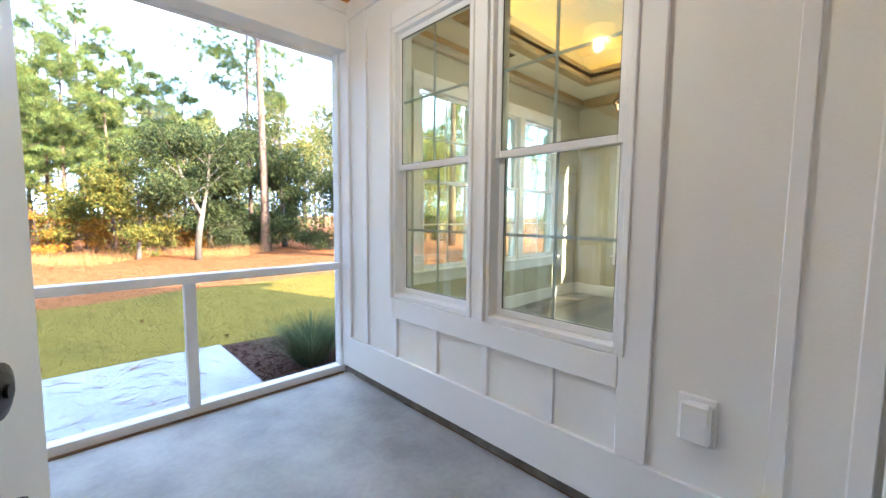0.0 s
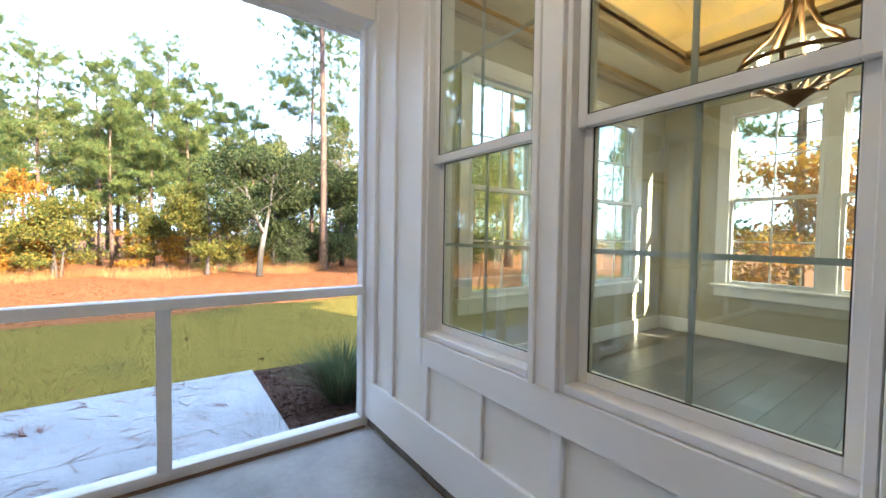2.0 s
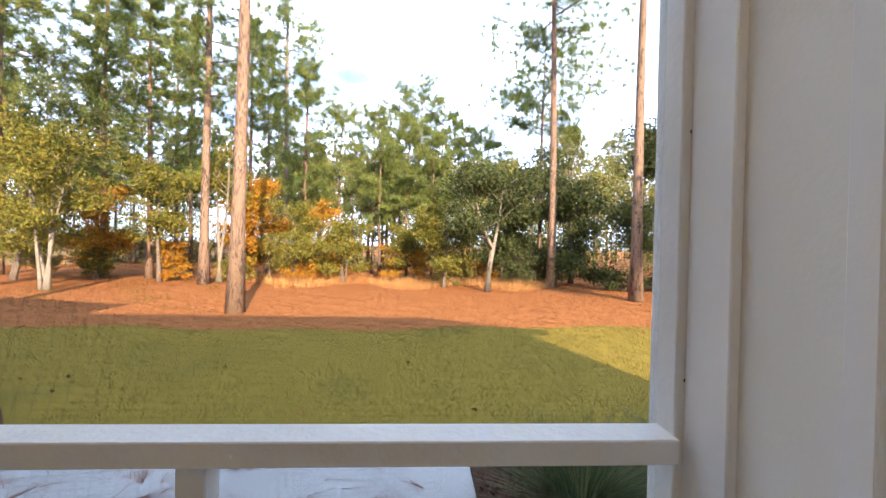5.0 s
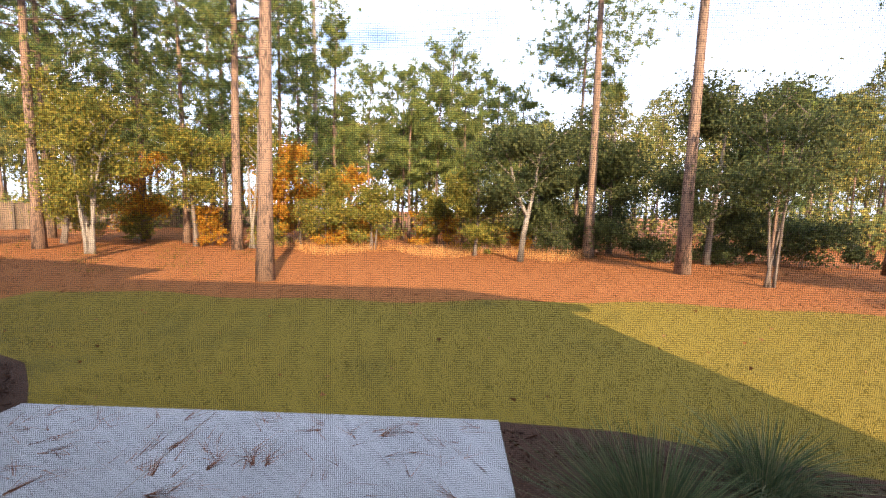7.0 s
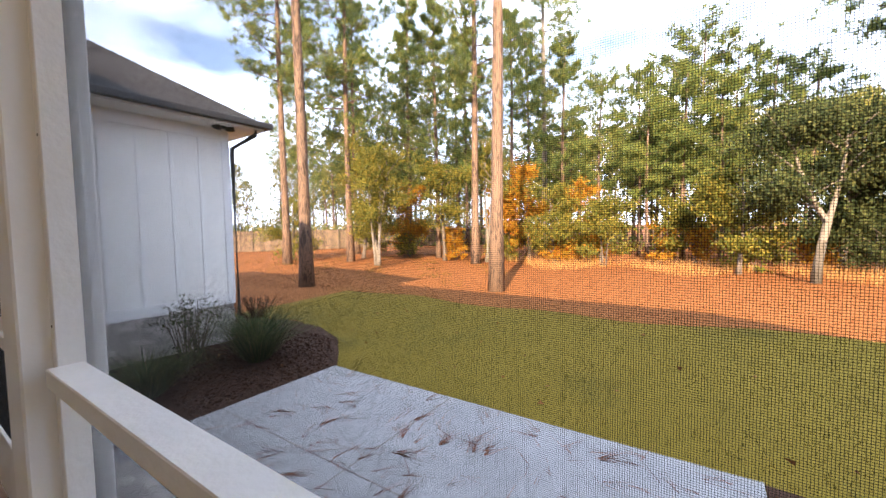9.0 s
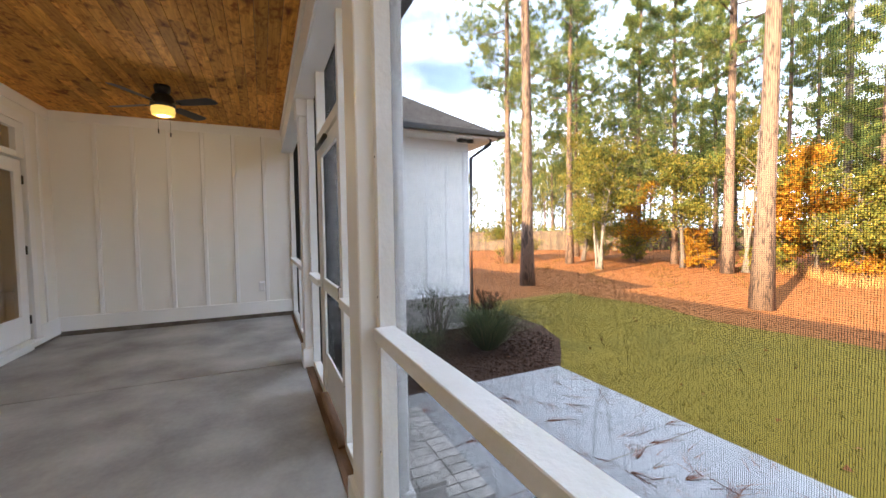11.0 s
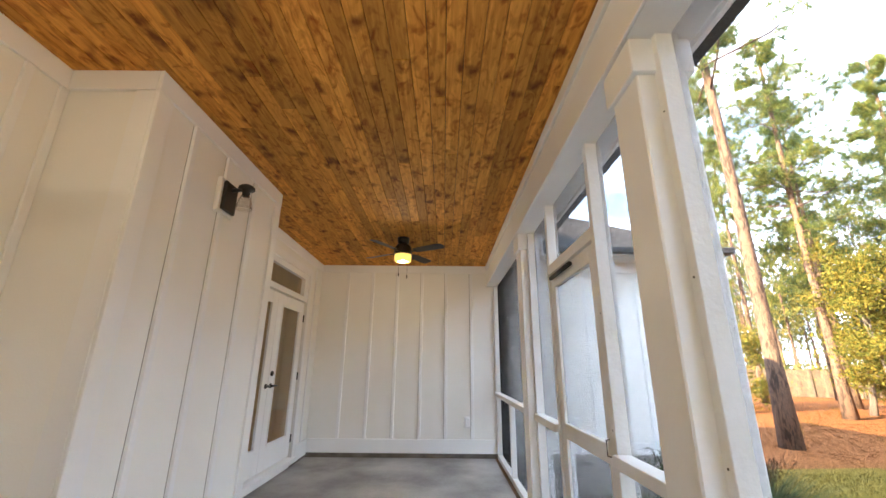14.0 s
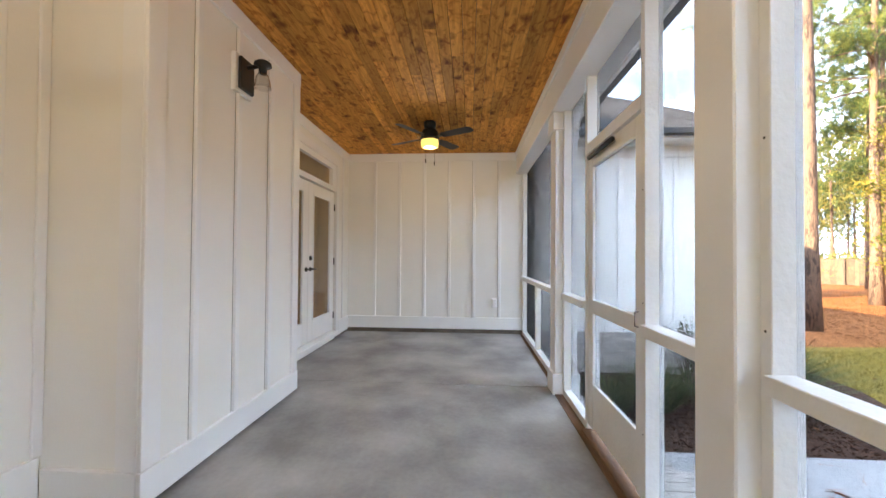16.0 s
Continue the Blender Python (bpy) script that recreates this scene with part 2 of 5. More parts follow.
M_PALEBARK = mat("pale_bark", (0.160, 0.136, 0.106), (0.086, 0.071, 0.055), rough=0.85, scale=5, fine=25, bump=0.5, stretch=(2, 2, 1), mottle=0.6)
M_DARKBARK = mat("grey_bark", (0.109, 0.085, 0.065), (0.048, 0.037, 0.029), rough=0.9, scale=4, fine=20, bump=0.7, stretch=(2, 2, 0.7), mottle=0.7)
L_PINE = leaf_mat("pine_needles", ((0.059, 0.101, 0.047), (0.144, 0.195, 0.052), (0.308, 0.286, 0.061)), 0.45)
L_GREEN = leaf_mat("green_leaves", ((0.030, 0.043, 0.018), (0.058, 0.073, 0.026), (0.105, 0.108, 0.036)), 0.42)
L_YELLOW = leaf_mat("yellow_green_leaves", ((0.070, 0.092, 0.020), (0.165, 0.160, 0.028), (0.27, 0.205, 0.034)), 0.45)
L_ORANGE = leaf_mat("orange_leaves", ((0.30, 0.21, 0.020), (0.38, 0.19, 0.016), (0.27, 0.085, 0.010)), 0.42)
L_GRASS = leaf_mat("lawn_blades", ((0.046, 0.046, 0.011), (0.104, 0.082, 0.014), (0.19, 0.132, 0.026)))
L_REED = leaf_mat("ornamental_blades", ((0.036, 0.060, 0.028), (0.075, 0.105, 0.045), (0.17, 0.155, 0.075)), 0.4)
L_LITTER = leaf_mat("straw_litter", ((0.058, 0.022, 0.009), (0.144, 0.058, 0.019), (0.23, 0.124, 0.053)), 0.1)
L_CHIP = leaf_mat("mulch_chips", ((0.018, 0.010, 0.008), (0.046, 0.023, 0.015), (0.085, 0.048, 0.032)), 0.05)
L_FLOWER = leaf_mat("pale_flowers", ((0.55, 0.45, 0.42), (0.65, 0.60, 0.55)), 0.3)
L_FAR = leaf_mat("far_foliage", ((0.062, 0.087, 0.039), (0.153, 0.166, 0.046), (0.312, 0.246, 0.055)), 0.45)
G_FAN = glow_mat("fan_light_glass", (1.0, 0.62, 0.12), 0.13)
G_BULB = glow_mat("warm_bulb", (1.0, 0.66, 0.28), 6.0)
G_DOME = glow_mat("warm_dome", (1.0, 0.85, 0.45), 3.0)
G_COVE = glow_mat("cove_strip", (1.0, 0.50, 0.035), 1.15)


# ---- building helpers ----
def finish(name, bm, material, smooth=False):
    me = bpy.data.meshes.new(name)
    bm.normal_update()
    bm.to_mesh(me)
    bm.free()
    me.materials.append(material)
    if smooth:
        for f in me.polygons:
            f.use_smooth = True
    return new(name, me)


def under(ob, parent):
    ob.parent = parent
    if parent.type == "EMPTY":
        ob.matrix_parent_inverse = Matrix.Translation(parent.location).inverted()
    return ob


def part(name, bm, material, parent, label="", smooth=False):
    ob = under(finish(name, bm, material, smooth), parent)
    if label:
        ob["label"] = label
    return ob


def thing(name, at, label, category, group="", kind=""):
    ob = new(name)
    ob.location, ob.empty_display_size = at, 0.1
    return tagged(ob, label, category, group, kind)


def box(bm, x0, x1, y0, y1, z0, z1, bevel=0.0, m=None):
    mid = Matrix.Translation(((x0 + x1) / 2, (y0 + y1) / 2, (z0 + z1) / 2)) @ Matrix.Diagonal((abs(x1 - x0), abs(y1 - y0), abs(z1 - z0), 1))
    vs = bmesh.ops.create_cube(bm, size=1, matrix=(m or Matrix()) @ mid)["verts"]
    if bevel:
        es = list({e for v in vs for e in v.link_edges})
        bmesh.ops.bevel(bm, geom=es, offset=bevel, segments=1, affect="EDGES")
    return bm


def boxes(*rows, bevel=0.0):
    bm = bmesh.new()
    for r in rows:
        box(bm, *r, bevel=bevel)
    return bm


def tube(bm, path, radii, sides=8, closed=False):
    """A tapered tube along points."""
    rings, n = [], len(path)
    for i, p in enumerate(path):
        p = Vector(p)
        a, b = Vector(path[max(0, i - 1)]), Vector(path[min(n - 1, i + 1)])
        q = (b - a).to_track_quat("Z", "Y") if (b - a).length > 1e-6 else Euler((0, 0, 0)).to_quaternion()
        r = radii[i] if hasattr(radii, "__len__") else radii
        rings.append([bm.verts.new(p + q @ Vector((math.cos(k * math.tau / sides) * r, math.sin(k * math.tau / sides) * r, 0))) for k in range(sides)])
    for a, b in zip(rings, rings[1:]):
        for k in range(sides):
            bm.faces.new((a[k], a[(k + 1) % sides], b[(k + 1) % sides], b[k]))
    bm.faces.new(rings[0][::-1])
    bm.faces.new(rings[-1])
    return bm


def lathe(bm, profile, at, sides=24, m=None):
    """profile: (radius, z) rows turned round the upright line through at."""
    m = m or Matrix()
    rings = [[bm.verts.new(m @ Vector((at[0] + max(r, 1e-4) * math.cos(k * math.tau / sides), at[1] + max(r, 1e-4) * math.sin(k * math.tau / sides), at[2] + z))) for k in range(sides)] for r, z in profile]
    for a, b in zip(rings, rings[1:]):
        for k in range(sides):
            bm.faces.new((a[k], a[(k + 1) % sides], b[(k + 1) % sides], b[k]))
    return bm


def from_arrays(name, verts, faces, material):
    me = bpy.data.meshes.new(name)
    k = faces.shape[1]
    me.vertices.add(len(verts))
    me.vertices.foreach_set("co", np.ascontiguousarray(verts, dtype=np.float32).ravel())
    me.loops.add(faces.size)
    me.loops.foreach_set("vertex_index", np.ascontiguousarray(faces, dtype=np.int32).ravel())
    me.polygons.add(len(faces))
    me.polygons.foreach_set("loop_start", np.arange(0, faces.size, k, dtype=np.int32))
    me.update(calc_edges=True)
    me.validate()
    me.materials.append(material)
    return me


RNG = np.random.default_rng(7)


def unit(v):
    return v / np.maximum(np.linalg.norm(v, axis=-1, keepdims=True), 1e-9)


def blades(base, way, length, width):
    """Thin triangles from base along way (arrays), as vertices and faces."""
    side = unit(np.cross(way, RNG.normal(size=way.shape)))
    n = len(base)
    v = np.empty((n, 3, 3))
    v[:, 0], v[:, 1], v[:, 2] = base - side * width[:, None] / 2, base + side * width[:, None] / 2, base + way * length[:, None]
    return v.reshape(-1, 3), np.arange(3 * n).reshape(n, 3)


def leaves(at, size, flat=0.0):
    """Folded four-cornered leaves at the points, facing every way."""
    n = len(at)
    a = unit(RNG.normal(size=(n, 3)) * (1, 1, 1 - flat))
    b = unit(np.cross(a, RNG.normal(size=(n, 3))))
    s = (size * RNG.uniform(0.6, 1.3, n))[:, None]
    v = np.empty((n, 4, 3))
    v[:, 0], v[:, 2] = at - a * s, at + a * s
    v[:, 1], v[:, 3] = at + b * s * 0.55, at - b * s * 0.55
    return v.reshape(-1, 3), np.arange(4 * n).reshape(n, 4)


# ---- the porch and house shell ----
XE, YD, YB, YA = -7.32, -2.90, -2.475, -3.0      # end wall, far doors' wall, bump-out face, near doors' wall
XB0, XB1 = -4.433, -2.767                           # bump-out from, to
CEIL, BEAM, GROUND = 2.93, 2.58, -0.55


def structure(name, bm, material, label, category):
    return tagged(finish(name, bm, material), label, category, kind="structure")


def prism(pts, z0, z1):
    """An upright slab over the outline pts."""
    b = bmesh.new()
    f = b.faces.new([b.verts.new((x, y, z0)) for x, y in pts])
    r = bmesh.ops.extrude_face_region(b, geom=[f])
    bmesh.ops.translate(b, verts=[v for v in r["geom"] if isinstance(v, bmesh.types.BMVert)], vec=(0, 0, z1 - z0))
    bmesh.ops.recalc_face_normals(b, faces=b.faces[:])
    return b


def battens_on(wall, rows, name="batten"):
    for r in rows:
        part(name, boxes(r, bevel=0.003), M_TRIM, wall)


wall_east = structure("wall_east", boxes(
    (0, 0.15, -3.15, -2.29, 0.06, 3.0), (0, 0.15, -0.72, 0.14, 0.06, 3.0), (0, 0.15, -2.29, -0.72, 0.06, 0.745), (0, 0.15, -2.29, -0.72, 2.55, 3.0),
    (0, 0.15, -1.565, -1.445, 0.745, 2.55)), M_SIDING, "white board and batten porch wall with two windows", "wall")
battens_on(wall_east, [(-0.019, 0, y - 0.023, y + 0.023, 0.32, 0.602) for y in (-1.155, -1.56, -1.965)]
           + [(-0.019, 0, y - 0.023, y + 0.023, 0.32, 2.80) for y in (-0.375, -2.80)] + [(-0.019, 0, -0.765, -0.722, 0.32, 0.602)])
battens_on(wall_east, [(-0.022, 0, YA, 0.0, 0.065, 0.318)], "baseboard")
battens_on(wall_east, [(-0.021, 0, YA, 0.0, 2.802, CEIL)], "frieze_board")
battens_on(wall_east, [(-0.024, 0, -0.155, -0.03, 0.322, 2.80)], "corner_board")
battens_on(wall_east, [(-0.026, 0, -2.41, -2.288, 0.322, 2.80), (-0.026, 0, -0.722, -0.665, 0.604, 2.66), (-0.028, 0, -2.286, -0.724, 0.604, 0.742),
                       (-0.027, 0, -2.286, -0.724, 2.552, 2.66), (-0.03, 0, -1.562, -1.448, 0.744, 2.55)], "window_casing")
battens_on(wall_east, [(-0.04, 0, -0.724, -0.700, 0.744, 2.55), (-0.04, 0, -2.312, -2.288, 0.744, 2.55), (-0.042, 0, -1.470, -1.446, 0.744, 2.55), (-0.042, 0, -1.566, -1.542, 0.744, 2.55)], "brick_mould")
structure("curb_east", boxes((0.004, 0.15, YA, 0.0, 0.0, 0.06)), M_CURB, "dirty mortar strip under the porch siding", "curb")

wall_door_near = structure("wall_door_near", boxes(
    (XB1, -1.98, YA - 0.15, YA, 0.0, 3.0), (-0.26, 0, YA - 0.15, YA, 0.0, 3.0), (-1.98, -0.26, YA - 0.15, YA, 2.24, 3.0), (-1.98, -0.26, YA - 0.15, YA, 0.0, 0.10)),
    M_SIDING, "white board and batten wall round the near doors", "wall")
battens_on(wall_door_near, [(-2.145, -2.10, YA, YA + 0.019, 0.26, 2.80), (-2.575, -2.53, YA, YA + 0.019, 0.26, 2.80), (XB1 + 0.002, XB1 + 0.05, YA, YA + 0.017, 0.26, 2.80)])
battens_on(wall_door_near, [(XB1 + 0.025, -2.10, YA, YA + 0.024, 0.04, 0.258)], "baseboard")
battens_on(wall_door_near, [(XB1, -0.03, YA, YA + 0.021, 2.802, CEIL)], "frieze_board")
battens_on(wall_door_near, [(-2.085, -1.98, YA, YA + 0.026, 0.08, 2.33), (-0.26, -0.15, YA, YA + 0.026, 0.08, 2.33), (-1.978, -0.262, YA, YA + 0.026, 2.24, 2.33)], "door_casing")
battens_on(wall_door_near, [(-0.285, -0.262, YA, YA + 0.045, 0.1, 2.24), (-1.978, -1.955, YA, YA + 0.045, 0.1, 2.24)], "brick_mould")

wall_bumpout = structure("wall_bumpout", prism([(XB1, YA), (XB1, YB), (XB0, YB), (XB0, YD), (XB0 + 0.15, YD), (XB0 + 0.15, YB - 0.15), (XB1 - 0.15, YB - 0.15), (XB1 - 0.15, YA)], 0.04, 3.0),
                         M_SIDING, "white board and batten wall that juts into the porch", "wall")
battens_on(wall_bumpout, [(x - 0.023, x + 0.023, YB, YB + 0.024, 0.20, 2.80) for x in (-3.115, -3.515, -3.945)])
# narrow grey strips stand in for the shade at each batten's edge
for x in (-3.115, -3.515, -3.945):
    part("joint", boxes((x + 0.0235, x + 0.0255, YB, YB + 0.003, 0.20, 2.80)), M_BATTENSHADE, wall_bumpout)
battens_on(wall_bumpout, [(XB1 - 0.10, XB1 + 0.020, YB, YB + 0.022, 0.20, 2.80), (XB1, XB1 + 0.020, YB - 0.115, YB - 0.001, 0.20, 2.80), (XB0 - 0.02, XB0 + 0.09, YB, YB + 0.022, 0.20, 2.80)], "corner_board")
battens_on(wall_bumpout, [(XB0 - 0.024, XB1 + 0.026, YB, YB + 0.026, 0.03, 0.198), (XB1, XB1 + 0.026, YA + 0.026, YB - 0.001, 0.03, 0.198)], "baseboard")
battens_on(wall_bumpout, [(XB0 - 0.022, XB1 + 0.023, YB, YB + 0.024, 2.802, CEIL), (XB1, XB1 + 0.023, YA + 0.022, YB - 0.001, 2.802, CEIL)], "frieze_board")

wall_door_far = structure("wall_door_far", boxes(
    (XE, -6.70, YD - 0.15, YD, 0.0, 3.0), (-4.80, XB0 + 0.15, YD - 0.15, YD, 0.0, 3.0), (-6.70, -4.80, YD - 0.15, YD, 2.60, 3.0), (-6.70, -4.80, YD - 0.15, YD, 0.0, 0.12)),
    M_SIDING, "white wall round the far french doors", "wall")
battens_on(wall_door_far, [(-7.05, -7.005, YD, YD + 0.019, 0.258, 2.80)])
battens_on(wall_door_far, [(XE + 0.02, -6.82, YD, YD + 0.024, 0.04, 0.256), (-4.68, XB0 - 0.025, YD, YD + 0.024, 0.04, 0.256)], "baseboard")
battens_on(wall_door_far, [(XE + 0.022, XB0 - 0.02, YD, YD + 0.021, 2.802, CEIL)], "frieze_board")
battens_on(wall_door_far, [(-6.81, -6.70, YD, YD + 0.026, 0.10, 2.70), (-4.80, -4.69, YD, YD + 0.026, 0.10, 2.70), (-6.698, -4.802, YD, YD + 0.026, 2.60, 2.70)], "door_casing")
battens_on(wall_door_far, [(-6.80, -4.70, YD, YD + 0.07, 0.06, 0.118)], "threshold")

wall_end = structure("wall_end", boxes((XE - 0.15, XE, YD - 0.15, 0.14, 0.07, 3.0)), M_SIDING, "white board and batten end wall of the porch", "wall")
battens_on(wall_end, [(XE, XE + 0.030, y - 0.024, y + 0.024, 0.258, 2.80) for y in (-2.44, -2.03, -1.62, -1.21, -0.81, -0.40)])
battens_on(wall_end, [(XE, XE + 0.024, YD, -0.04, 0.065, 0.256)], "baseboard")
for y in (-2.44, -2.03, -1.62, -1.21, -0.81, -0.40):    # thin grey strip painted as the shade along one side of each batten
    part("joint", boxes((XE, XE + 0.003, y - 0.0295, y - 0.0245, 0.258, 2.80)), M_BATTENSHADE, wall_end)
battens_on(wall_end, [(XE, XE + 0.021, YD, -0.13, 2.802, CEIL)], "frieze_board")
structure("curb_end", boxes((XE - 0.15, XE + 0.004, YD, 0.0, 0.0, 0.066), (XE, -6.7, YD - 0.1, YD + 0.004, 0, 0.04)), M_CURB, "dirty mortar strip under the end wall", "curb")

porch_floor = structure("porch_floor", boxes((XE - 0.15, -4.791, -3.1, 0.14, -0.14, 0), (-4.777, 0.0, -3.1, 0.14, -0.14, 0), bevel=0.004),
                        M_CONCRETE, "smooth grey concrete porch floor with a control joint", "floor")
part("control_joint", boxes((-4.790, -4.778, -3.0, 0.13, -0.13, -0.010)), M_CURB, porch_floor)
structure("porch_foundation", boxes((XE - 0.15, 0.0, -3.1, 0.10, GROUND - 0.1, -0.142)), M_MORTAR, "masonry foundation under the porch slab", "foundation")

# stained boards of the ceiling, one mesh
bm = bmesh.new()
y, W = -3.0, 0.098
rnd = random.Random(3)
while y < -0.13:
    x = -0.001 - rnd.uniform(0, 1.4)
    edges = [0.0, x]
    while x > XE:
        x -= rnd.uniform(1.0, 3.0)
        edges.append(max(x, XE))
    for a, b in zip(edges, edges[1:]):
        if a - b > 0.02:
            box(bm, b + 0.001, a - 0.001, y + 0.0015, min(y + W, -0.10) - 0.0015, CEIL + rnd.uniform(0, 0.0025), CEIL + 0.02, bevel=0.002)
    y += W
structure("ceiling", bm, M_PLANK, "stained knotty pine board ceiling of the porch", "ceiling")
structure("ceiling_deck", boxes((XE, 0.0, -3.0, -0.1, CEIL + 0.022, CEIL + 0.06)), M_DARKBARK, "dark boards above the porch ceiling", "ceiling")

beam = structure("porch_beam", boxes((XE, 0.0, -0.13, 0.14, BEAM, 3.0), bevel=0.003), M_TRIM, "white boxed beam over the screened openings", "beam")
battens_on(beam, [(XE + 0.024, -0.023, -0.152, -0.13, 2.85, CEIL), (XE + 0.024, -0.03, -0.142, -0.13, BEAM - 0.001, 2.62)], "beam_trim")
structure("soffit", boxes((XE + 0.1, 4.7, 0.14, 0.52, 3.04, 3.06)), M_TRIM, "white soffit under the eave", "soffit")
structure("fascia", boxes((-6.7, 4.75, 0.50, 0.53, 3.0, 3.14)), M_TRIM, "white fascia board", "fascia")
structure("gutter", boxes((-6.7, 4.75, 0.532, 0.64, 3.03, 3.13), bevel=0.01), M_GUTTER, "dark metal eave gutter", "gutter")


def post(x0, x1, label):
    t = thing("porch_post", ((x0 + x1) / 2, 0.0, 0.0), label, "post", "porch posts")
    part("shaft", boxes((x0, x1, -0.10, 0.10, 0.0, BEAM), bevel=0.006), M_TRIM, t)
    part("base_trim", boxes((x0 - 0.02, x1 + 0.02, -0.122, 0.122, 0.0, 0.19), bevel=0.004), M_TRIM, t)
    part("cap_trim", boxes((x0 - 0.02, x1 + 0.02, -0.122, 0.122, BEAM - 0.16, BEAM - 0.001), bevel=0.004), M_TRIM, t)


post(-2.375, -2.165, "square white wrapped porch post beside the screen door")
post(-4.79, -4.59, "square white wrapped porch post with a base block")

WIRE, PITCH, YS = 0.00040, 0.0020, 0.036


def wires(x0, x1, z0, z1):
    """Woven insect screen: every wire a thin three-sided rod."""
    xs, zs = np.arange(x0, x1, PITCH), np.arange(z0, z1, PITCH)
    r = WIRE / 2
    tri = np.array([(0, r), (-0.87 * r, -0.5 * r), (0.87 * r, -0.5 * r)])
    V = []
    for x in xs:
        for z in (z0, z1):
            V += [(x + a * 0.85, YS + b * 0.85, z) for a, b in tri]
    for z in zs:
        for x in (x0, x1):
            V += [(x, YS + b + WIRE * 0.8, z + a) for a, b in tri]
    n = len(xs) + len(zs)
    base = (np.arange(n) * 6)[:, None, None]
    F = (base + np.array([(0, 1, 4, 3), (1, 2, 5, 4), (2, 0, 3, 5)])[None]).reshape(-1, 4)
    return np.array(V), F


def screen_bay(x0, x1, label, stiles=(), rail=True, top=BEAM):
    """A screened opening: studs at both ends, sill, mid rail, short stiles and the mesh."""
    t = thing("screen_panel", ((x0 + x1) / 2, 0, 0), label, "screen panel", "porch screens")
    for a in (x0, x1 - 0.045):
        part("stud", boxes((a, a + 0.045, -0.03, 0.06, 0.0, top), bevel=0.003), M_LUMBER, t)
    part("bottom_rail", boxes((x0 + 0.045, x1 - 0.045, -0.03, 0.06, 0.0, 0.06), bevel=0.003), M_LUMBER, t)
    if rail:
        part("mid_rail", boxes((x0 + 0.045, x1 - 0.045, -0.055, 0.032, 0.875, 0.93), bevel=0.003), M_LUMBER, t)
    for s in stiles:
        part("stile", boxes((s - 0.032, s + 0.032, -0.03, 0.032, 0.06, 0.875), bevel=0.003), M_LUMBER, t)
    for a in (x0 + 0.022, x1 - 0.022):
        for z in (0.42, 1.06, 1.62, 2.25):
            b = lathe(bmesh.new(), [(0.0, 0.0), (0.0045, 0.0), (0.0035, 0.0015), (0.0, 0.0015)], (0, 0, 0), 8, pose(a, -0.0302, z + 0.03 * math.sin(a * 9), 90, 0, 0))
            part("nail_head", b, M_SPACER, t)
    v, f = wires(x0 + 0.03, x1 - 0.03, 0.05, top)
    ob = under(new("mesh_screen", from_arrays("mesh_screen", v, f, M_WIRE)), t)
    ob["label"] = "fine dark woven insect screen"
    return t


screen_bay(-2.165, 0.0, "white lumber screen panel with a mid rail beside the window wall", (-1.10,))
screen_bay(-2.96, -2.375, "narrow white screen panel beside the screen door")
screen_bay(-4.59, -3.85, "narrow white screen panel between door and post")
screen_bay(-7.30, -4.79, "white screen panel at the far end of the porch", (-6.05,))
structure("sill_gap", boxes((XE + 0.02, -4.80, -0.07, -0.031, 0.001, 0.006), (-4.57, -2.40, -0.10, -0.031, 0.001, 0.008), (-2.14, -0.03, -0.06, -0.031, 0.001, 0.006)), M_BAREWOOD, "dirt line along the screen sill", "floor joint")

# screen door
d = thing("screen_door", (-3.40, 0, 0), "white wooden screen door with a kick panel and closer", "door")
x0, x1 = -3.846, -2.964
part("stile", boxes((x0, x0 + 0.085, -0.02, 0.02, 0.05, 1.99), bevel=0.004), M_LUMBER, d)
part("stile", boxes((x1 - 0.085, x1, -0.02, 0.02, 0.05, 1.99), bevel=0.004), M_LUMBER, d)
part("top_rail", boxes((x0 + 0.085, x1 - 0.085, -0.02, 0.02, 1.89, 1.99), bevel=0.004), M_LUMBER, d)
part("mid_rail", boxes((x0 + 0.085, x1 - 0.085, -0.02, 0.02, 0.86, 0.955), bevel=0.004), M_LUMBER, d)
part("kick_panel", boxes((x0 + 0.085, x1 - 0.085, -0.014, 0.014, 0.06, 0.36), bevel=0.003), M_LUMBER, d)
v, f = wires(x0 + 0.07, x1 - 0.07, 0.35, 1.90)
under(new("mesh_screen", from_arrays("mesh_screen", v - np.array([0, YS, 0]), f, M_WIRE)), d)["label"] = "fine dark woven insect screen"
part("closer", tube(bmesh.new(), [(x0 + 0.1, -0.05, 1.95), (x0 + 0.55, -0.05, 1.95)], 0.016, 10), M_SPACER, d, "dark tubular door closer", True)
part("pull_handle", tube(bmesh.new(), [(x1 - 0.05, -0.02, 0.90), (x1 - 0.05, -0.038, 0.905), (x1 - 0.05, -0.038, 0.975), (x1 - 0.05, -0.02, 0.98)], 0.004, 8), M_BLACK, d, "small dark pull handle", True)
door_frame = structure("screen_door_header", boxes((-3.85, -2.96, -0.03, 0.06, 2.0, 2.075), bevel=0.003), M_LUMBER, "white header over the screen door", "door frame")
v, f = wires(-3.84, -2.97, 2.07, BEAM)
tagged(new("transom_screen", from_arrays("transom_screen", v, f, M_WIRE)), "dark insect screen above the screen door", "screen", kind="structure")
structure("screen_door_sill", boxes((-3.85, -2.96, -0.07, 0.13, 0.0, 0.022), bevel=0.004), M_BAREWOOD, "bare wood sill under the screen door", "sill")


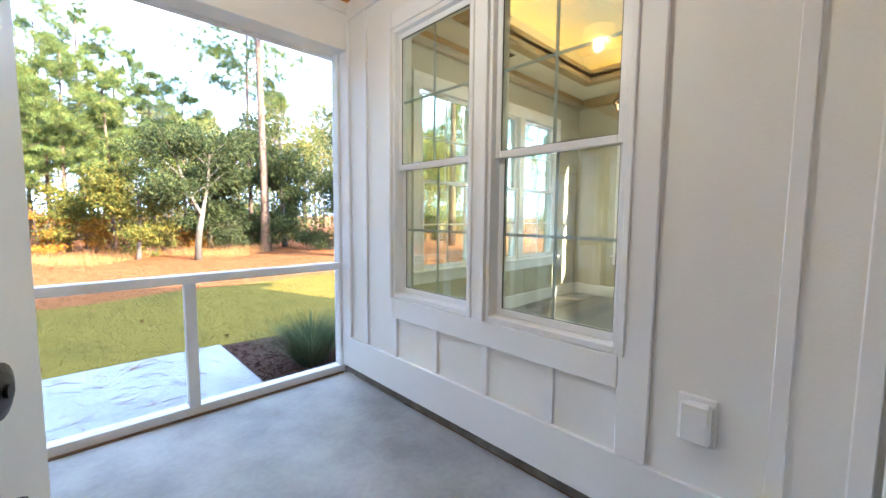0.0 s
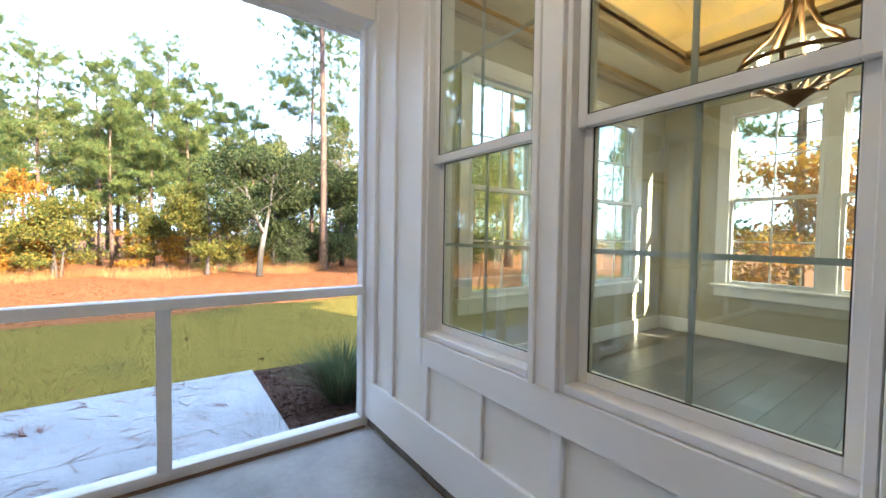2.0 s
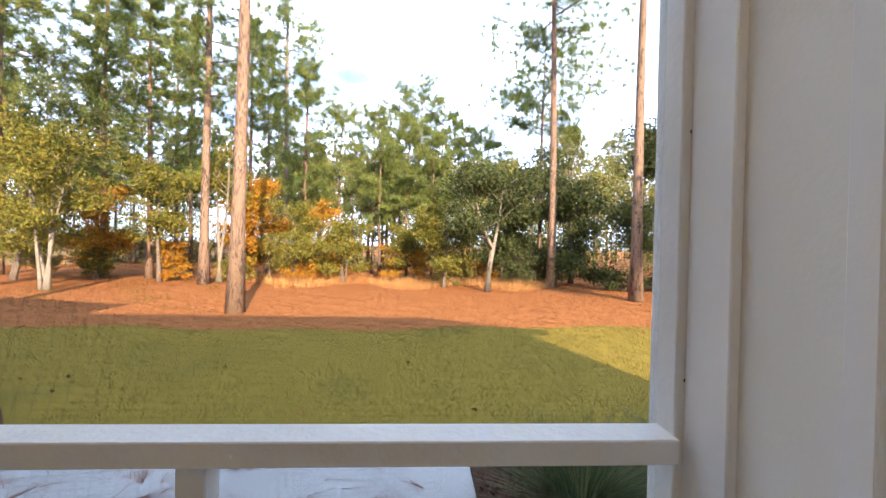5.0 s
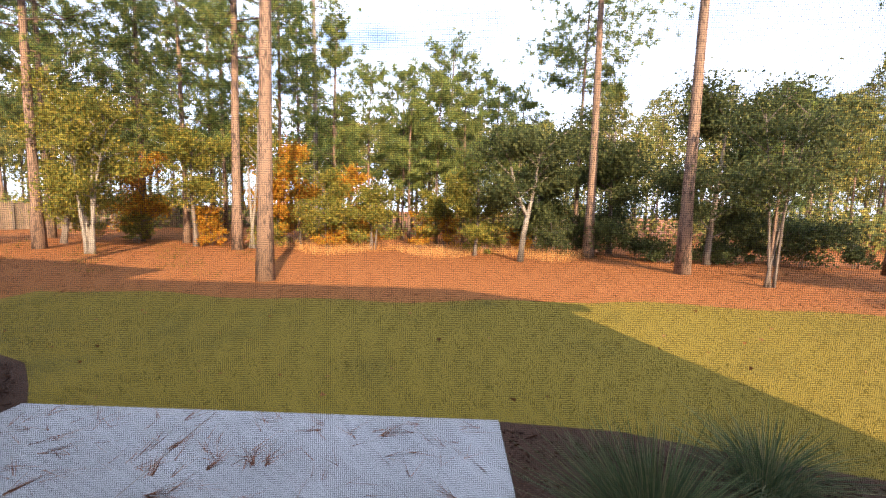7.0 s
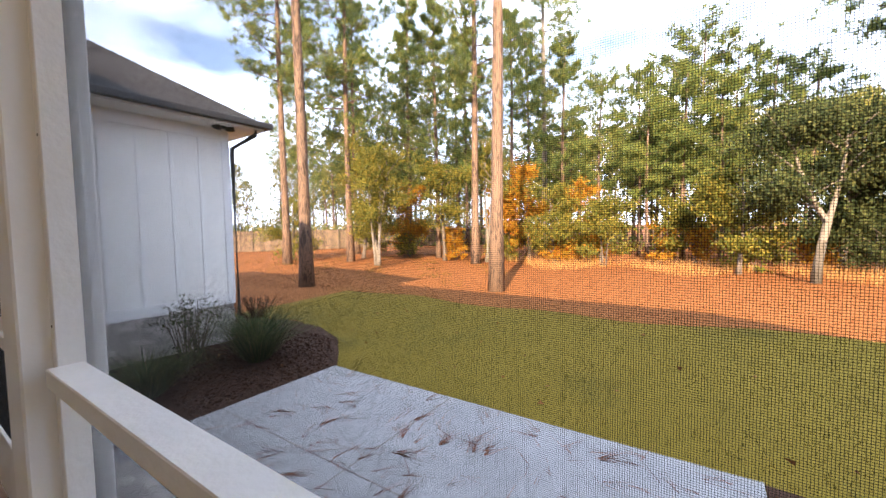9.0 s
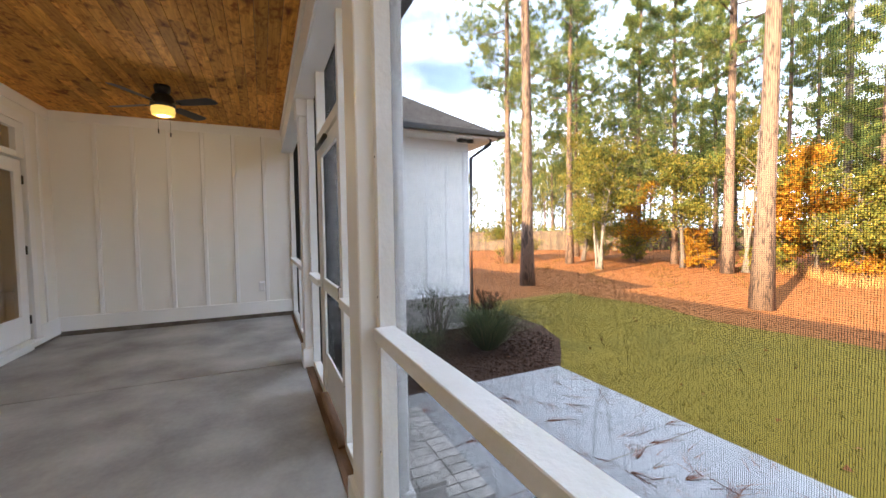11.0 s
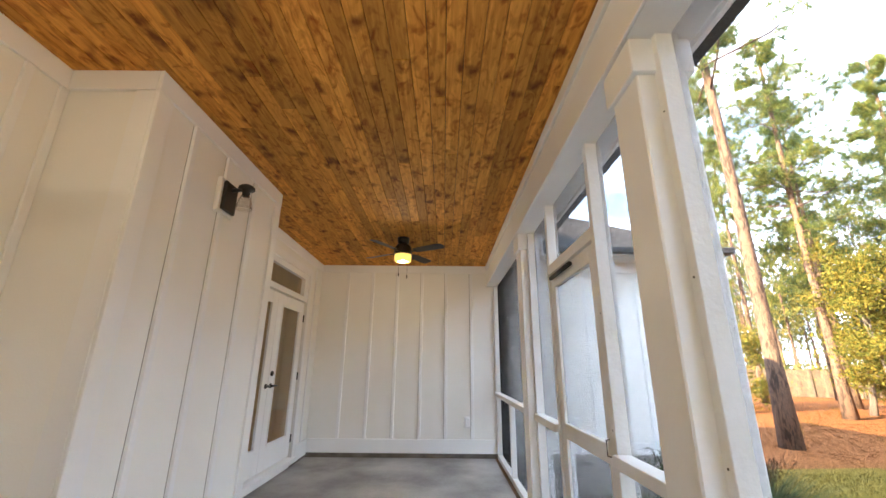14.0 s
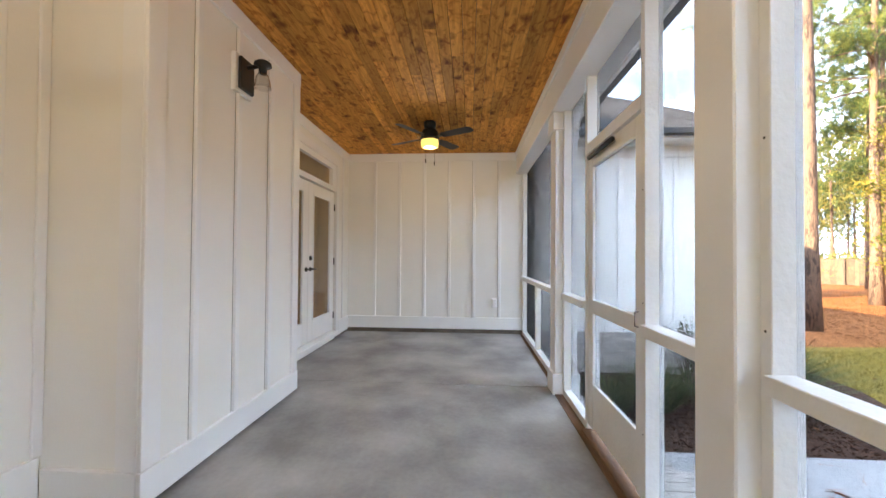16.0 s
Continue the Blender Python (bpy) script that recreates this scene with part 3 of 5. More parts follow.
# ---- windows and glazed doors ----
def double_hung(m, w, z0, z1, label, outside=True):
    """A double-hung window with its middle at m's origin; outside is towards local -y."""
    t = thing("window_1" if outside else "window_2", m.translation, label, "window", kind="structure")

    def piece(name, material, *rows, parent=None, bevel=0.003):
        b = bmesh.new()
        for r in rows:
            box(b, *r, bevel=bevel, m=m)
        return part(name, b, material, parent or t)
    h = w / 2
    zm = (z0 + z1) / 2 - 0.02
    piece("window_frame", M_VINYL, (-h, -h + 0.022, -0.02, 0.10, z0, z1), (h - 0.022, h, -0.02, 0.10, z0, z1), (-h + 0.022, h - 0.022, -0.02, 0.10, z1 - 0.03, z1), (-h + 0.022, h - 0.022, -0.02, 0.10, z0, z0 + 0.03))
    for name, a, b, yy in (("upper_sash", zm - 0.005, z1 - 0.03, 0.015), ("lower_sash", z0 + 0.03, zm + 0.035, 0.052)):
        i = h - 0.022
        s = piece(name, M_VINYL, (-i, -i + 0.034, yy, yy + 0.034, a, b), (i - 0.034, i, yy, yy + 0.034, a, b), (-i + 0.034, i - 0.034, yy, yy + 0.034, b - 0.036, b), (-i + 0.034, i - 0.034, yy, yy + 0.034, a, a + 0.038))
        i -= 0.034
        pane = piece("pane", M_GLASS, (-i, i, yy + 0.012, yy + 0.017, a + 0.038, b - 0.036), parent=s, bevel=0)
        pane.visible_shadow = False
        g = 0.003
        piece("gasket", M_SPACER, (-i, -i + g, yy + 0.004, yy + 0.010, a + 0.038, b - 0.036), (i - g, i, yy + 0.004, yy + 0.010, a + 0.038, b - 0.036), (-i, i, yy + 0.004, yy + 0.010, a + 0.038, a + 0.041), (-i, i, yy + 0.004, yy + 0.010, b - 0.039, b - 0.036), parent=s, bevel=0)
        mid = (a + b) / 2
        piece("grille", M_GRILLE if outside else M_VINYL, (-0.008, 0.008, yy + 0.019, yy + 0.025, a + 0.03, b - 0.03), (-i, i, yy + 0.0195, yy + 0.0245, mid - 0.008, mid + 0.008), parent=s, bevel=0)
    return t


EAST = Matrix.Rotation(radians(-90), 4, "Z")     # outside looks to -x
for yc in (-1.085, -1.925):
    double_hung(Matrix.Translation((0, yc, 0)) @ EAST, 0.72, 0.745, 2.55, "white vinyl double-hung window with grey grilles in the porch wall")


def glazed_leaf(m, w, h, lever, label):
    """A glazed door leaf, hinged at local x 0; outside is local -y. lever: whether it carries lever and bolt."""
    t = thing("french_door", m.translation, label, "door", "french doors")

    def piece(name, material, *rows, bevel=0.003, lab="", parent=None):
        b = bmesh.new()
        for r in rows:
            box(b, *r, bevel=bevel, m=m)
        return part(name, b, material, parent or t, lab)
    s = 0.15
    piece("leaf_frame", M_TRIM, (0.003, s, 0, 0.044, 0, h), (w - s, w - 0.003, 0, 0.044, 0, h), (s, w - s, 0, 0.044, h - 0.13, h), (s, w - s, 0, 0.044, 0, 0.26))
    piece("glazing_bead", M_TRIM, (s, s + 0.02, -0.008, 0.02, 0.26, h - 0.13), (w - s - 0.02, w - s, -0.008, 0.02, 0.26, h - 0.13), (s + 0.02, w - s - 0.02, -0.008, 0.02, 0.26, 0.28), (s + 0.02, w - s - 0.02, -0.008, 0.02, h - 0.15, h - 0.13))
    pane = piece("pane", M_DOORGLASS, (s, w - s, 0.02, 0.025, 0.26, h - 0.13), bevel=0)
    pane.visible_shadow = False
    for z in (0.22, h / 2, h - 0.22):
        piece("hinge", M_BLACK, (-0.012, 0.008, -0.014, 0.002, z - 0.05, z + 0.05), lab="black hinge")
    x = w - 0.065
    if lever is None:
        return t
    b = lathe(bmesh.new(), [(0.0, 0), (0.028, 0), (0.028, 0.012), (0.012, 0.016), (0.012, 0.045), (0.0, 0.045)], (0, 0, 0), 16)
    bmesh.ops.transform(b, matrix=m @ Matrix.Translation((x, 0, 0.93)) @ Matrix.Rotation(radians(90), 4, "X"), verts=b.verts)
    box(b, x - 0.11, x + 0.012, -0.055, -0.04, 0.92, 0.94, bevel=0.004, m=m)
    part("lever", b, M_BLACK, t, "black lever handle")
    if lever:
        b = lathe(bmesh.new(), [(0.0, 0), (0.03, 0), (0.03, 0.014), (0.02, 0.02), (0.0, 0.02)], (0, 0, 0), 16)
        bmesh.ops.transform(b, matrix=m @ Matrix.Translation((x, 0, 1.07)) @ Matrix.Rotation(radians(90), 4, "X"), verts=b.verts)
        part("deadbolt", b, M_BLACK, t, "round black deadbolt")
        inner = m @ Matrix.Translation((0, 0.044, 0)) @ Matrix.Diagonal((1, -1, 1, 1))
        b = lathe(bmesh.new(), [(0.0, 0), (0.028, 0), (0.028, 0.012), (0.012, 0.016), (0.012, 0.030), (0.0, 0.030)], (0, 0, 0), 16, inner @ Matrix.Translation((x - 0.05, 0, 0.86)) @ Matrix.Rotation(radians(90), 4, "X"))
        box(b, x - 0.16, x - 0.038, -0.040, -0.028, 0.85, 0.87, bevel=0.004, m=inner)
        bmesh.ops.recalc_face_normals(b, faces=b.faces[:])
        part("inner_lever", b, M_BLACK, t, "black lever handle on the room side")
        b = lathe(bmesh.new(), [(0.0, 0), (0.030, 0), (0.030, 0.006), (0.02, 0.009), (0.008, 0.010), (0.008, 0.014), (0.0, 0.014)], (0, 0, 0), 16, inner @ Matrix.Translation((x - 0.05, 0, 1.01)) @ Matrix.Rotation(radians(90), 4, "X"))
        bmesh.ops.recalc_face_normals(b, faces=b.faces[:])
        part("thumb_turn", b, M_BLACK, t, "black bolt turn on the room side")
        piece("latch_plate", M_BLACK, (w - 0.004, w - 0.001, 0.008, 0.036, 0.73, 0.86), (w - 0.004, w - 0.001, 0.008, 0.036, 0.965, 1.055), bevel=0, lab="black latch plates")
    return t


NORTH = Matrix.Rotation(radians(180), 4, "Z")    # outside looks to +y: local x runs to -x
# far pair, closed: hinges at the outer jambs
glazed_leaf(pose(-4.83, YD - 0.012, 0.14) @ NORTH, 0.92, 2.04, False, "closed white glazed french door leaf with a lever")


def turned_leaf(hinge_x, y, z, w, h, lever, label, swing=0.0):
    """A leaf hinged on its west side: mirrored, outside to +y."""
    t = glazed_leaf(pose(0, 0, 0) @ NORTH, w, h, lever, label)
    flip = Matrix.Diagonal((-1, 1, 1, 1))
    for o in t.children_recursive:
        o.data.transform(flip)
        o.data.flip_normals()
    t.matrix_basis = pose(hinge_x, y, z, 0, 0, swing)
    return t


turned_leaf(-6.67, YD - 0.012, 0.14, 0.92, 2.04, True, "closed white glazed french door leaf with lever and bolt")
glazed_leaf(pose(-0.29, YA - 0.012, 0.12) @ NORTH, 0.83, 2.09, None, "closed white glazed french door leaf near the windows")
turned_leaf(-1.95, YA + 0.01, 0.12, 0.83, 2.09, True, "white glazed french door leaf standing open onto the porch", 73.9)
tr = thing("transom_window", (-5.75, YD, 2.2), "narrow white transom window over the french doors", "window", kind="structure")
part("window_frame", boxes((-6.698, -6.55, YD - 0.10, YD + 0.01, 2.20, 2.598), (-4.95, -4.802, YD - 0.10, YD + 0.01, 2.20, 2.598), (-6.55, -4.95, YD - 0.10, YD + 0.01, 2.20, 2.27), (-6.55, -4.95, YD - 0.10, YD + 0.01, 2.52, 2.598), bevel=0.003), M_TRIM, tr)
part("pane", boxes((-6.55, -4.95, YD - 0.05, YD - 0.045, 2.27, 2.52)), M_DOORGLASS, tr).visible_shadow = False

# ---- house shell behind, roofs ----
structure("wall_house_south", boxes((-12.6, 4.25, -10.5, -10.35, GROUND, 3.1)), M_SIDING, "white siding at the back of the house", "wall")
structure("wall_house_west", boxes((-12.6, -12.45, -10.35, 3.12, GROUND, 3.0)), M_SIDING, "white siding at the side of the house", "wall")
wall_room_east = structure("wall_room_east", boxes(
    (4.08, 4.23, -10.35, -2.27, GROUND, 3.1), (4.08, 4.23, -0.66, 0.2, GROUND, 3.1), (4.08, 4.23, -2.27, -0.66, GROUND, 0.74), (4.08, 4.23, -2.27, -0.66, 2.68, 3.1), (4.08, 4.23, -1.55, -1.46, 0.74, 2.68)), M_ROOM, "sage painted wall of the dining room with two windows", "wall")
NW0, NW1, NZ0, NZ1 = 0.89, 3.42, 0.74, 2.59          # the triple window towards the yard
wall_room_north = structure("wall_room_north", boxes(
    (0.15, NW0, 0.05, 0.2, GROUND, 3.1), (NW1, 4.08, 0.05, 0.2, GROUND, 3.1), (NW0, NW1, 0.05, 0.2, GROUND, NZ0), (NW0, NW1, 0.05, 0.2, NZ1, 3.1),
    (1.68, 1.75, 0.05, 0.2, NZ0, NZ1), (2.56, 2.62, 0.05, 0.2, NZ0, NZ1)),
    M_ROOM, "sage painted wall of the dining room facing the yard", "wall")
structure("wall_room_west", boxes((0.152, 0.17, -3.9, -2.40, 0.14, 3.1), (0.152, 0.17, -0.62, 0.05, 0.14, 3.1), (0.152, 0.17, -2.40, -0.62, 0.14, 0.70), (0.152, 0.17, -2.40, -0.62, 2.62, 3.1)), M_ROOM, "sage painted inside of the porch wall", "wall")
structure("wall_room_south", boxes((0.15, 4.08, -4.05, -3.9, 0.0, 3.4), (0.0, 0.15, -4.05, -3.1, 0.0, 3.1)), M_ROOM, "sage painted wall of the dining room", "wall")
wall_living = structure("wall_living", boxes((-12.45, 0.0, -6.6, -6.45, 0.0, 3.0)), M_ROOM, "sage painted wall of the living room", "wall")
structure("floor_living", boxes((-12.45, 0.0, -6.45, -3.13, 0.0, 0.10)), M_LIGHTWOOD, "wooden floor of the living room", "floor")
structure("ceiling_living", boxes((-12.45, 0.0, -6.45, -3.10, 2.98, 3.05), (XB0 + 0.1, XB1 - 0.15, -3.1, YB - 0.15, 2.98, 3.05)), M_ROOMCEIL, "cream ceiling of the living room", "ceiling")
for wall, rows in ((wall_room_east, [(4.055, 4.08, -3.9, 0.05, 0.14, 0.30)]), (wall_room_north, [(0.17, 4.055, 0.025, 0.05, 0.14, 0.30)])):
    battens_on(wall, rows, "baseboard")
battens_on(wall_room_east, [(4.06, 4.08, -0.66, -0.56, 0.63, 2.79), (4.06, 4.08, -2.37, -2.27, 0.63, 2.79), (4.06, 4.08, -2.27, -0.66, 2.68, 2.79), (4.058, 4.08, -2.27, -0.66, 0.63, 0.74), (4.06, 4.08, -1.55, -1.46, 0.765, 2.68), (4.03, 4.08, -2.4, -0.53, 0.74, 0.765)], "window_casing")
battens_on(wall_room_north, [(NW0 - 0.1, NW0, 0.03, 0.05, NZ0 - 0.11, NZ1 + 0.11), (NW1, NW1 + 0.1, 0.03, 0.05, NZ0 - 0.11, NZ1 + 0.11), (NW0, NW1, 0.03, 0.05, NZ1, NZ1 + 0.11), (NW0, NW1, 0.028, 0.05, NZ0 - 0.11, NZ0),
                             (NW0 - 0.12, NW1 + 0.12, 0.0, 0.05, NZ0, NZ0 + 0.025), (1.675, 1.755, 0.03, 0.05, NZ0 + 0.025, NZ1), (2.555, 2.625, 0.03, 0.05, NZ0 + 0.025, NZ1)], "window_casing")
for a, b in ((NW0, 1.68), (1.75, 2.56), (2.62, NW1)):
    double_hung(Matrix.Translation(((a + b) / 2, 0.13, 0)) @ NORTH, b - a, NZ0 + 0.005, NZ1, "white window of the dining room facing the yard", False)
for a, b in ((-1.46, -0.66), (-2.27, -1.55)):
    double_hung(Matrix.Translation((4.16, (a + b) / 2, 0)) @ Matrix.Rotation(radians(90), 4, "Z"), b - a, 0.745, 2.68, "white window in the side wall of the dining room", False)
# tray ceiling of the dining room
TX0, TX1, TY0, TY1 = 0.95, 3.19, -3.2, -0.55
structure("ceiling_dining", boxes((0.15, 4.08, TY1, 0.05, 3.06, 3.1), (0.15, 4.08, -3.9, TY0, 3.06, 3.1), (0.15, TX0, TY0, TY1, 3.06, 3.1), (TX1, 4.08, TY0, TY1, 3.06, 3.1),
                                  (TX0 - 0.3, TX1 + 0.3, TY0 - 0.3, TY1 + 0.3, 3.46, 3.5), (TX0 - 0.3, TX0 - 0.28, TY0 - 0.3, TY1 + 0.3, 3.1, 3.46), (TX1 + 0.28, TX1 + 0.3, TY0 - 0.3, TY1 + 0.3, 3.1, 3.46),
                                  (TX0 - 0.28, TX1 + 0.28, TY1 + 0.28, TY1 + 0.3, 3.1, 3.46), (TX0 - 0.28, TX1 + 0.28, TY0 - 0.3, TY0 - 0.28, 3.1, 3.46)), M_ROOMCEIL, "cream tray ceiling of the dining room", "ceiling")
structure("tray_moulding", boxes((TX0 - 0.12, TX0, TY0 - 0.12, TY1 + 0.12, 3.0, 3.16), (TX1, TX1 + 0.12, TY0 - 0.12, TY1 + 0.12, 3.0, 3.16), (TX0, TX1, TY1, TY1 + 0.12, 3.0, 3.16), (TX0, TX1, TY0 - 0.12, TY0, 3.0, 3.16), bevel=0.01), M_TRAY, "tan moulding round the tray ceiling", "moulding")
structure("crown_moulding", boxes((0.17, 4.08, -0.05, 0.05, 2.93, 3.06), (3.98, 4.08, -3.9, -0.05, 2.93, 3.06), (0.17, 0.27, -3.9, -0.05, 2.93, 3.06), bevel=0.02), M_TRAY, "tan crown moulding of the dining room", "moulding")
structure("cove_light", boxes((TX0 - 0.20, TX0 - 0.17, TY0, TY1, 3.12, 3.14), (TX1 + 0.17, TX1 + 0.20, TY0, TY1, 3.12, 3.14), (TX0, TX1, TY1 + 0.17, TY1 + 0.20, 3.12, 3.14)), G_COVE, "warm light strip hidden in the tray ceiling", "light strip")

t = thing("ceiling_vent", (1.86, -0.24, 3.06), "small dark slotted air vent in the dining room ceiling", "vent")
part("frame", boxes((1.76, 1.96, -0.31, -0.30, 3.052, 3.06), (1.76, 1.96, -0.18, -0.17, 3.052, 3.06), (1.76, 1.77, -0.30, -0.18, 3.052, 3.06), (1.95, 1.96, -0.30, -0.18, 3.052, 3.06)), M_ROOMCEIL, t)
part("backing", boxes((1.77, 1.95, -0.30, -0.18, 3.058, 3.0596)), M_SPACER, t)
for k in range(6):
    part("slat", boxes((1.77, 1.95, -0.292 + k * 0.019, -0.286 + k * 0.019, 3.053, 3.0585)), M_SPACER, t)


def hip_slab(name, pts, faces, label, material=M_SHINGLE):
    b = bmesh.new()
    vs = [b.verts.new(p) for p in pts]
    for f in faces:
        b.faces.new([vs[i] for i in f])
    bmesh.ops.solidify(b, geom=b.faces[:], thickness=0.08)
    return structure(name, b, material, label, "roof")


hip_slab("roof_main", [(-12.9, 0.6, 3.14), (4.48, 0.6, 3.14), (4.48, -5.2, 6.65), (-12.9, -5.2, 6.65), (-12.9, -10.95, 3.14), (4.48, -10.95, 3.14)],
         [(0, 1, 2, 3), (3, 2, 5, 4)], "dark shingled main roof")
structure("gable_wall", boxes((4.08, 4.23, -10.3, 0.15, 3.1, 3.14)), M_SIDING, "white gable end", "wall")

# ---- garage wing ----
gw = structure("wall_garage", boxes((XE - 0.1, -7.2, 0.142, 3.12, 0.09, 3.0), (-12.45, -7.3, 2.97, 3.12, 0.09, 3.0)), M_SIDING, "white board and batten wall of the garage wing", "wall")
battens_on(gw, [(-7.2, -7.181, y - 0.023, y + 0.023, 0.258, 2.80) for y in (0.60, 1.02, 1.44, 1.86, 2.28, 2.68)])
battens_on(gw, [(-7.2, -7.178, 0.15, 3.14, 0.09, 0.256)], "baseboard")
battens_on(gw, [(-7.2, -7.179, 0.15, 3.14, 2.80, 2.975)], "frieze_board")
battens_on(gw, [(-7.2, -7.176, 3.02, 3.142, 0.258, 2.80)], "corner_board")
EX, EY, EZ = -6.75, 3.52, 3.10
S = 3.2
hip_slab("roof_garage", [(EX, EY, EZ), (EX, 0.2, EZ), (EX - S, 0.2, EZ + S * 0.68), (EX - S, EY - S, EZ + S * 0.68), (-12.9, EY, EZ), (-12.9 + 0.1, EY - S, EZ + S * 0.68)],
         [(0, 3, 2, 1), (0, 4, 5, 3)], "dark shingled hip roof of the garage wing")
structure("garage_soffit", boxes((-7.2, EX, 0.16, EY, 2.975, 2.99), (-12.4, -7.2, 3.12, EY, 2.975, 2.99)), M_TRIM, "white soffit of the garage wing", "soffit")
structure("garage_fascia", boxes((EX - 0.02, EX, 0.16, EY, 2.992, 3.09), (-12.4, EX, EY - 0.02, EY, 2.992, 3.09)), M_TRIM, "white fascia of the garage wing", "fascia")
structure("garage_gutter", boxes((EX + 0.002, EX + 0.11, 0.7, EY + 0.11, 3.0, 3.10), (-12.4, EX, EY + 0.002, EY + 0.11, 3.0, 3.10), bevel=0.012), M_GUTTER, "dark gutter of the garage wing", "gutter")
structure("downspout", tube(bmesh.new(), [(-6.80, 3.40, 2.99), (-6.80, 3.40, 2.90), (-7.14, 3.17, 2.68), (-7.14, 3.17, -0.45), (-6.95, 3.25, -0.52)], 0.038, 8), M_GUTTER, "dark metal downspout at the garage corner", "downspout")


# ---- lamps and fittings ----
def lamp(name, at, watts, colour, radius):
    o = new(name, bpy.data.lights.new(name, "POINT"))
    o.data.energy, o.data.color, o.data.shadow_soft_size = watts, colour, radius
    o.location = at
    return o


def ceiling_fan(x, y, turn, watts, label):
    t = thing("ceiling_fan", (x, y, CEIL), label, "fan", "porch fans")
    part("canopy", lathe(bmesh.new(), [(0.0, 0), (0.075, 0), (0.078, -0.03), (0.07, -0.075), (0.035, -0.085), (0.035, -0.10), (0.0, -0.10)], (x, y, CEIL), 28), M_BLACK, t, smooth=True)
    part("motor", lathe(bmesh.new(), [(0.0, -0.095), (0.085, -0.10), (0.105, -0.13), (0.115, -0.19), (0.12, -0.215), (0.105, -0.23), (0.0, -0.23)], (x, y, CEIL), 28), M_BLACK, t, smooth=True)
    part("light_bowl", lathe(bmesh.new(), [(0.0, -0.23), (0.108, -0.232), (0.112, -0.27), (0.106, -0.315), (0.07, -0.325), (0.0, -0.327)], (x, y, CEIL), 28), G_FAN, t, "glowing frosted glass bowl", True)
    for k in range(4):
        m = pose(x, y, CEIL - 0.20, 0, 0, turn + 90 * k) @ pose(0, 0, 0, -11, 0, 0)
        b = bmesh.new()
        box(b, 0.09, 0.20, -0.02, 0.02, -0.004, 0.004, bevel=0.002, m=m)
        blade = part("blade", b, M_BLACK, t)
        outline = [(0.17, -0.055), (0.30, -0.066), (0.56, -0.072), (0.61, -0.05), (0.62, 0.0), (0.61, 0.05), (0.56, 0.072), (0.30, 0.066), (0.17, 0.055)]
        b = bmesh.new()
        b.faces.new([b.verts.new(m @ Vector((u, w, 0.006))) for u, w in outline])
        bmesh.ops.solidify(b, geom=b.faces[:], thickness=0.008)
        part("paddle", b, M_FANBLADE, blade, "dark blade with clipped corners")
    for dx, dz in ((-0.05, -0.47), (0.06, -0.50)):
        b = tube(bmesh.new(), [(x, y + dx, CEIL - 0.31), (x, y + dx, CEIL + dz)], 0.0016, 5)
        tube(b, [(x, y + dx, CEIL + dz), (x, y + dx, CEIL + dz - 0.045)], [0.008, 0.006], 8)
        part("pull_chain", b, M_BLACK, t)
    lamp("fan_lamp", (x, y, CEIL - 0.36), watts, (1.0, 0.76, 0.45), 0.03)


M_FANBLADE = mat("dark_blade", (0.02, 0.021, 0.025), (0.03, 0.03, 0.033), rough=0.35, bump=0.02)
ceiling_fan(-5.80, -1.385, -31, 1.5, "black four-bladed ceiling fan with a lit glass bowl")
ceiling_fan(-1.19, -1.55, 20, 2.8, "black four-bladed ceiling fan with a lit glass bowl near the windows")

# wall lantern on the bump-out
LX = -3.535
t = thing("wall_lantern", (LX, YB + 0.02, 2.5), "black wall lantern with a clear glass shade on a white block", "wall light")
part("mounting_block", boxes((LX - 0.105, LX + 0.105, YB, YB + 0.035, 2.355, 2.615), bevel=0.006), M_TRIM, t, "white mounting block")
part("backplate", boxes((LX - 0.08, LX + 0.08, YB + 0.035, YB + 0.062, 2.375, 2.595), bevel=0.006), M_BLACK, t)
part("arm", tube(bmesh.new(), [(LX, YB + 0.05, 2.545), (LX, YB + 0.13, 2.555), (LX, YB + 0.16, 2.55)], [0.017, 0.014, 0.014], 10), M_BLACK, t, smooth=True)
b = lathe(bmesh.new(), [(0.0, 0.01), (0.03, 0.006), (0.056, -0.012), (0.058, -0.03), (0.04, -0.034), (0.028, -0.045), (0.026, -0.085), (0.0, -0.085)], (LX, YB + 0.165, 2.585), 20)
part("hood", b, M_BLACK, t, smooth=True)
part("shade", lathe(bmesh.new(), [(0.030, -0.08), (0.044, -0.11), (0.054, -0.16), (0.056, -0.185), (0.053, -0.185), (0.051, -0.16), (0.041, -0.11), (0.027, -0.08)], (LX, YB + 0.165, 2.585), 20), M_CLEAR, t, "clear glass shade", True)


def outlet_box(m, label):
    t = thing("outlet_cover", m.translation, label, "outlet", "outlets")
    b = bmesh.new()
    box(b, -0.062, 0.062, -0.014, 0.0, -0.09, 0.09, bevel=0.004, m=m)
    part("backplate", b, M_VINYL, t)
    b = bmesh.new()
    box(b, -0.048, 0.048, -0.055, -0.014, -0.075, 0.075, bevel=0.008, m=m)
    part("lid", b, M_VINYL, t)


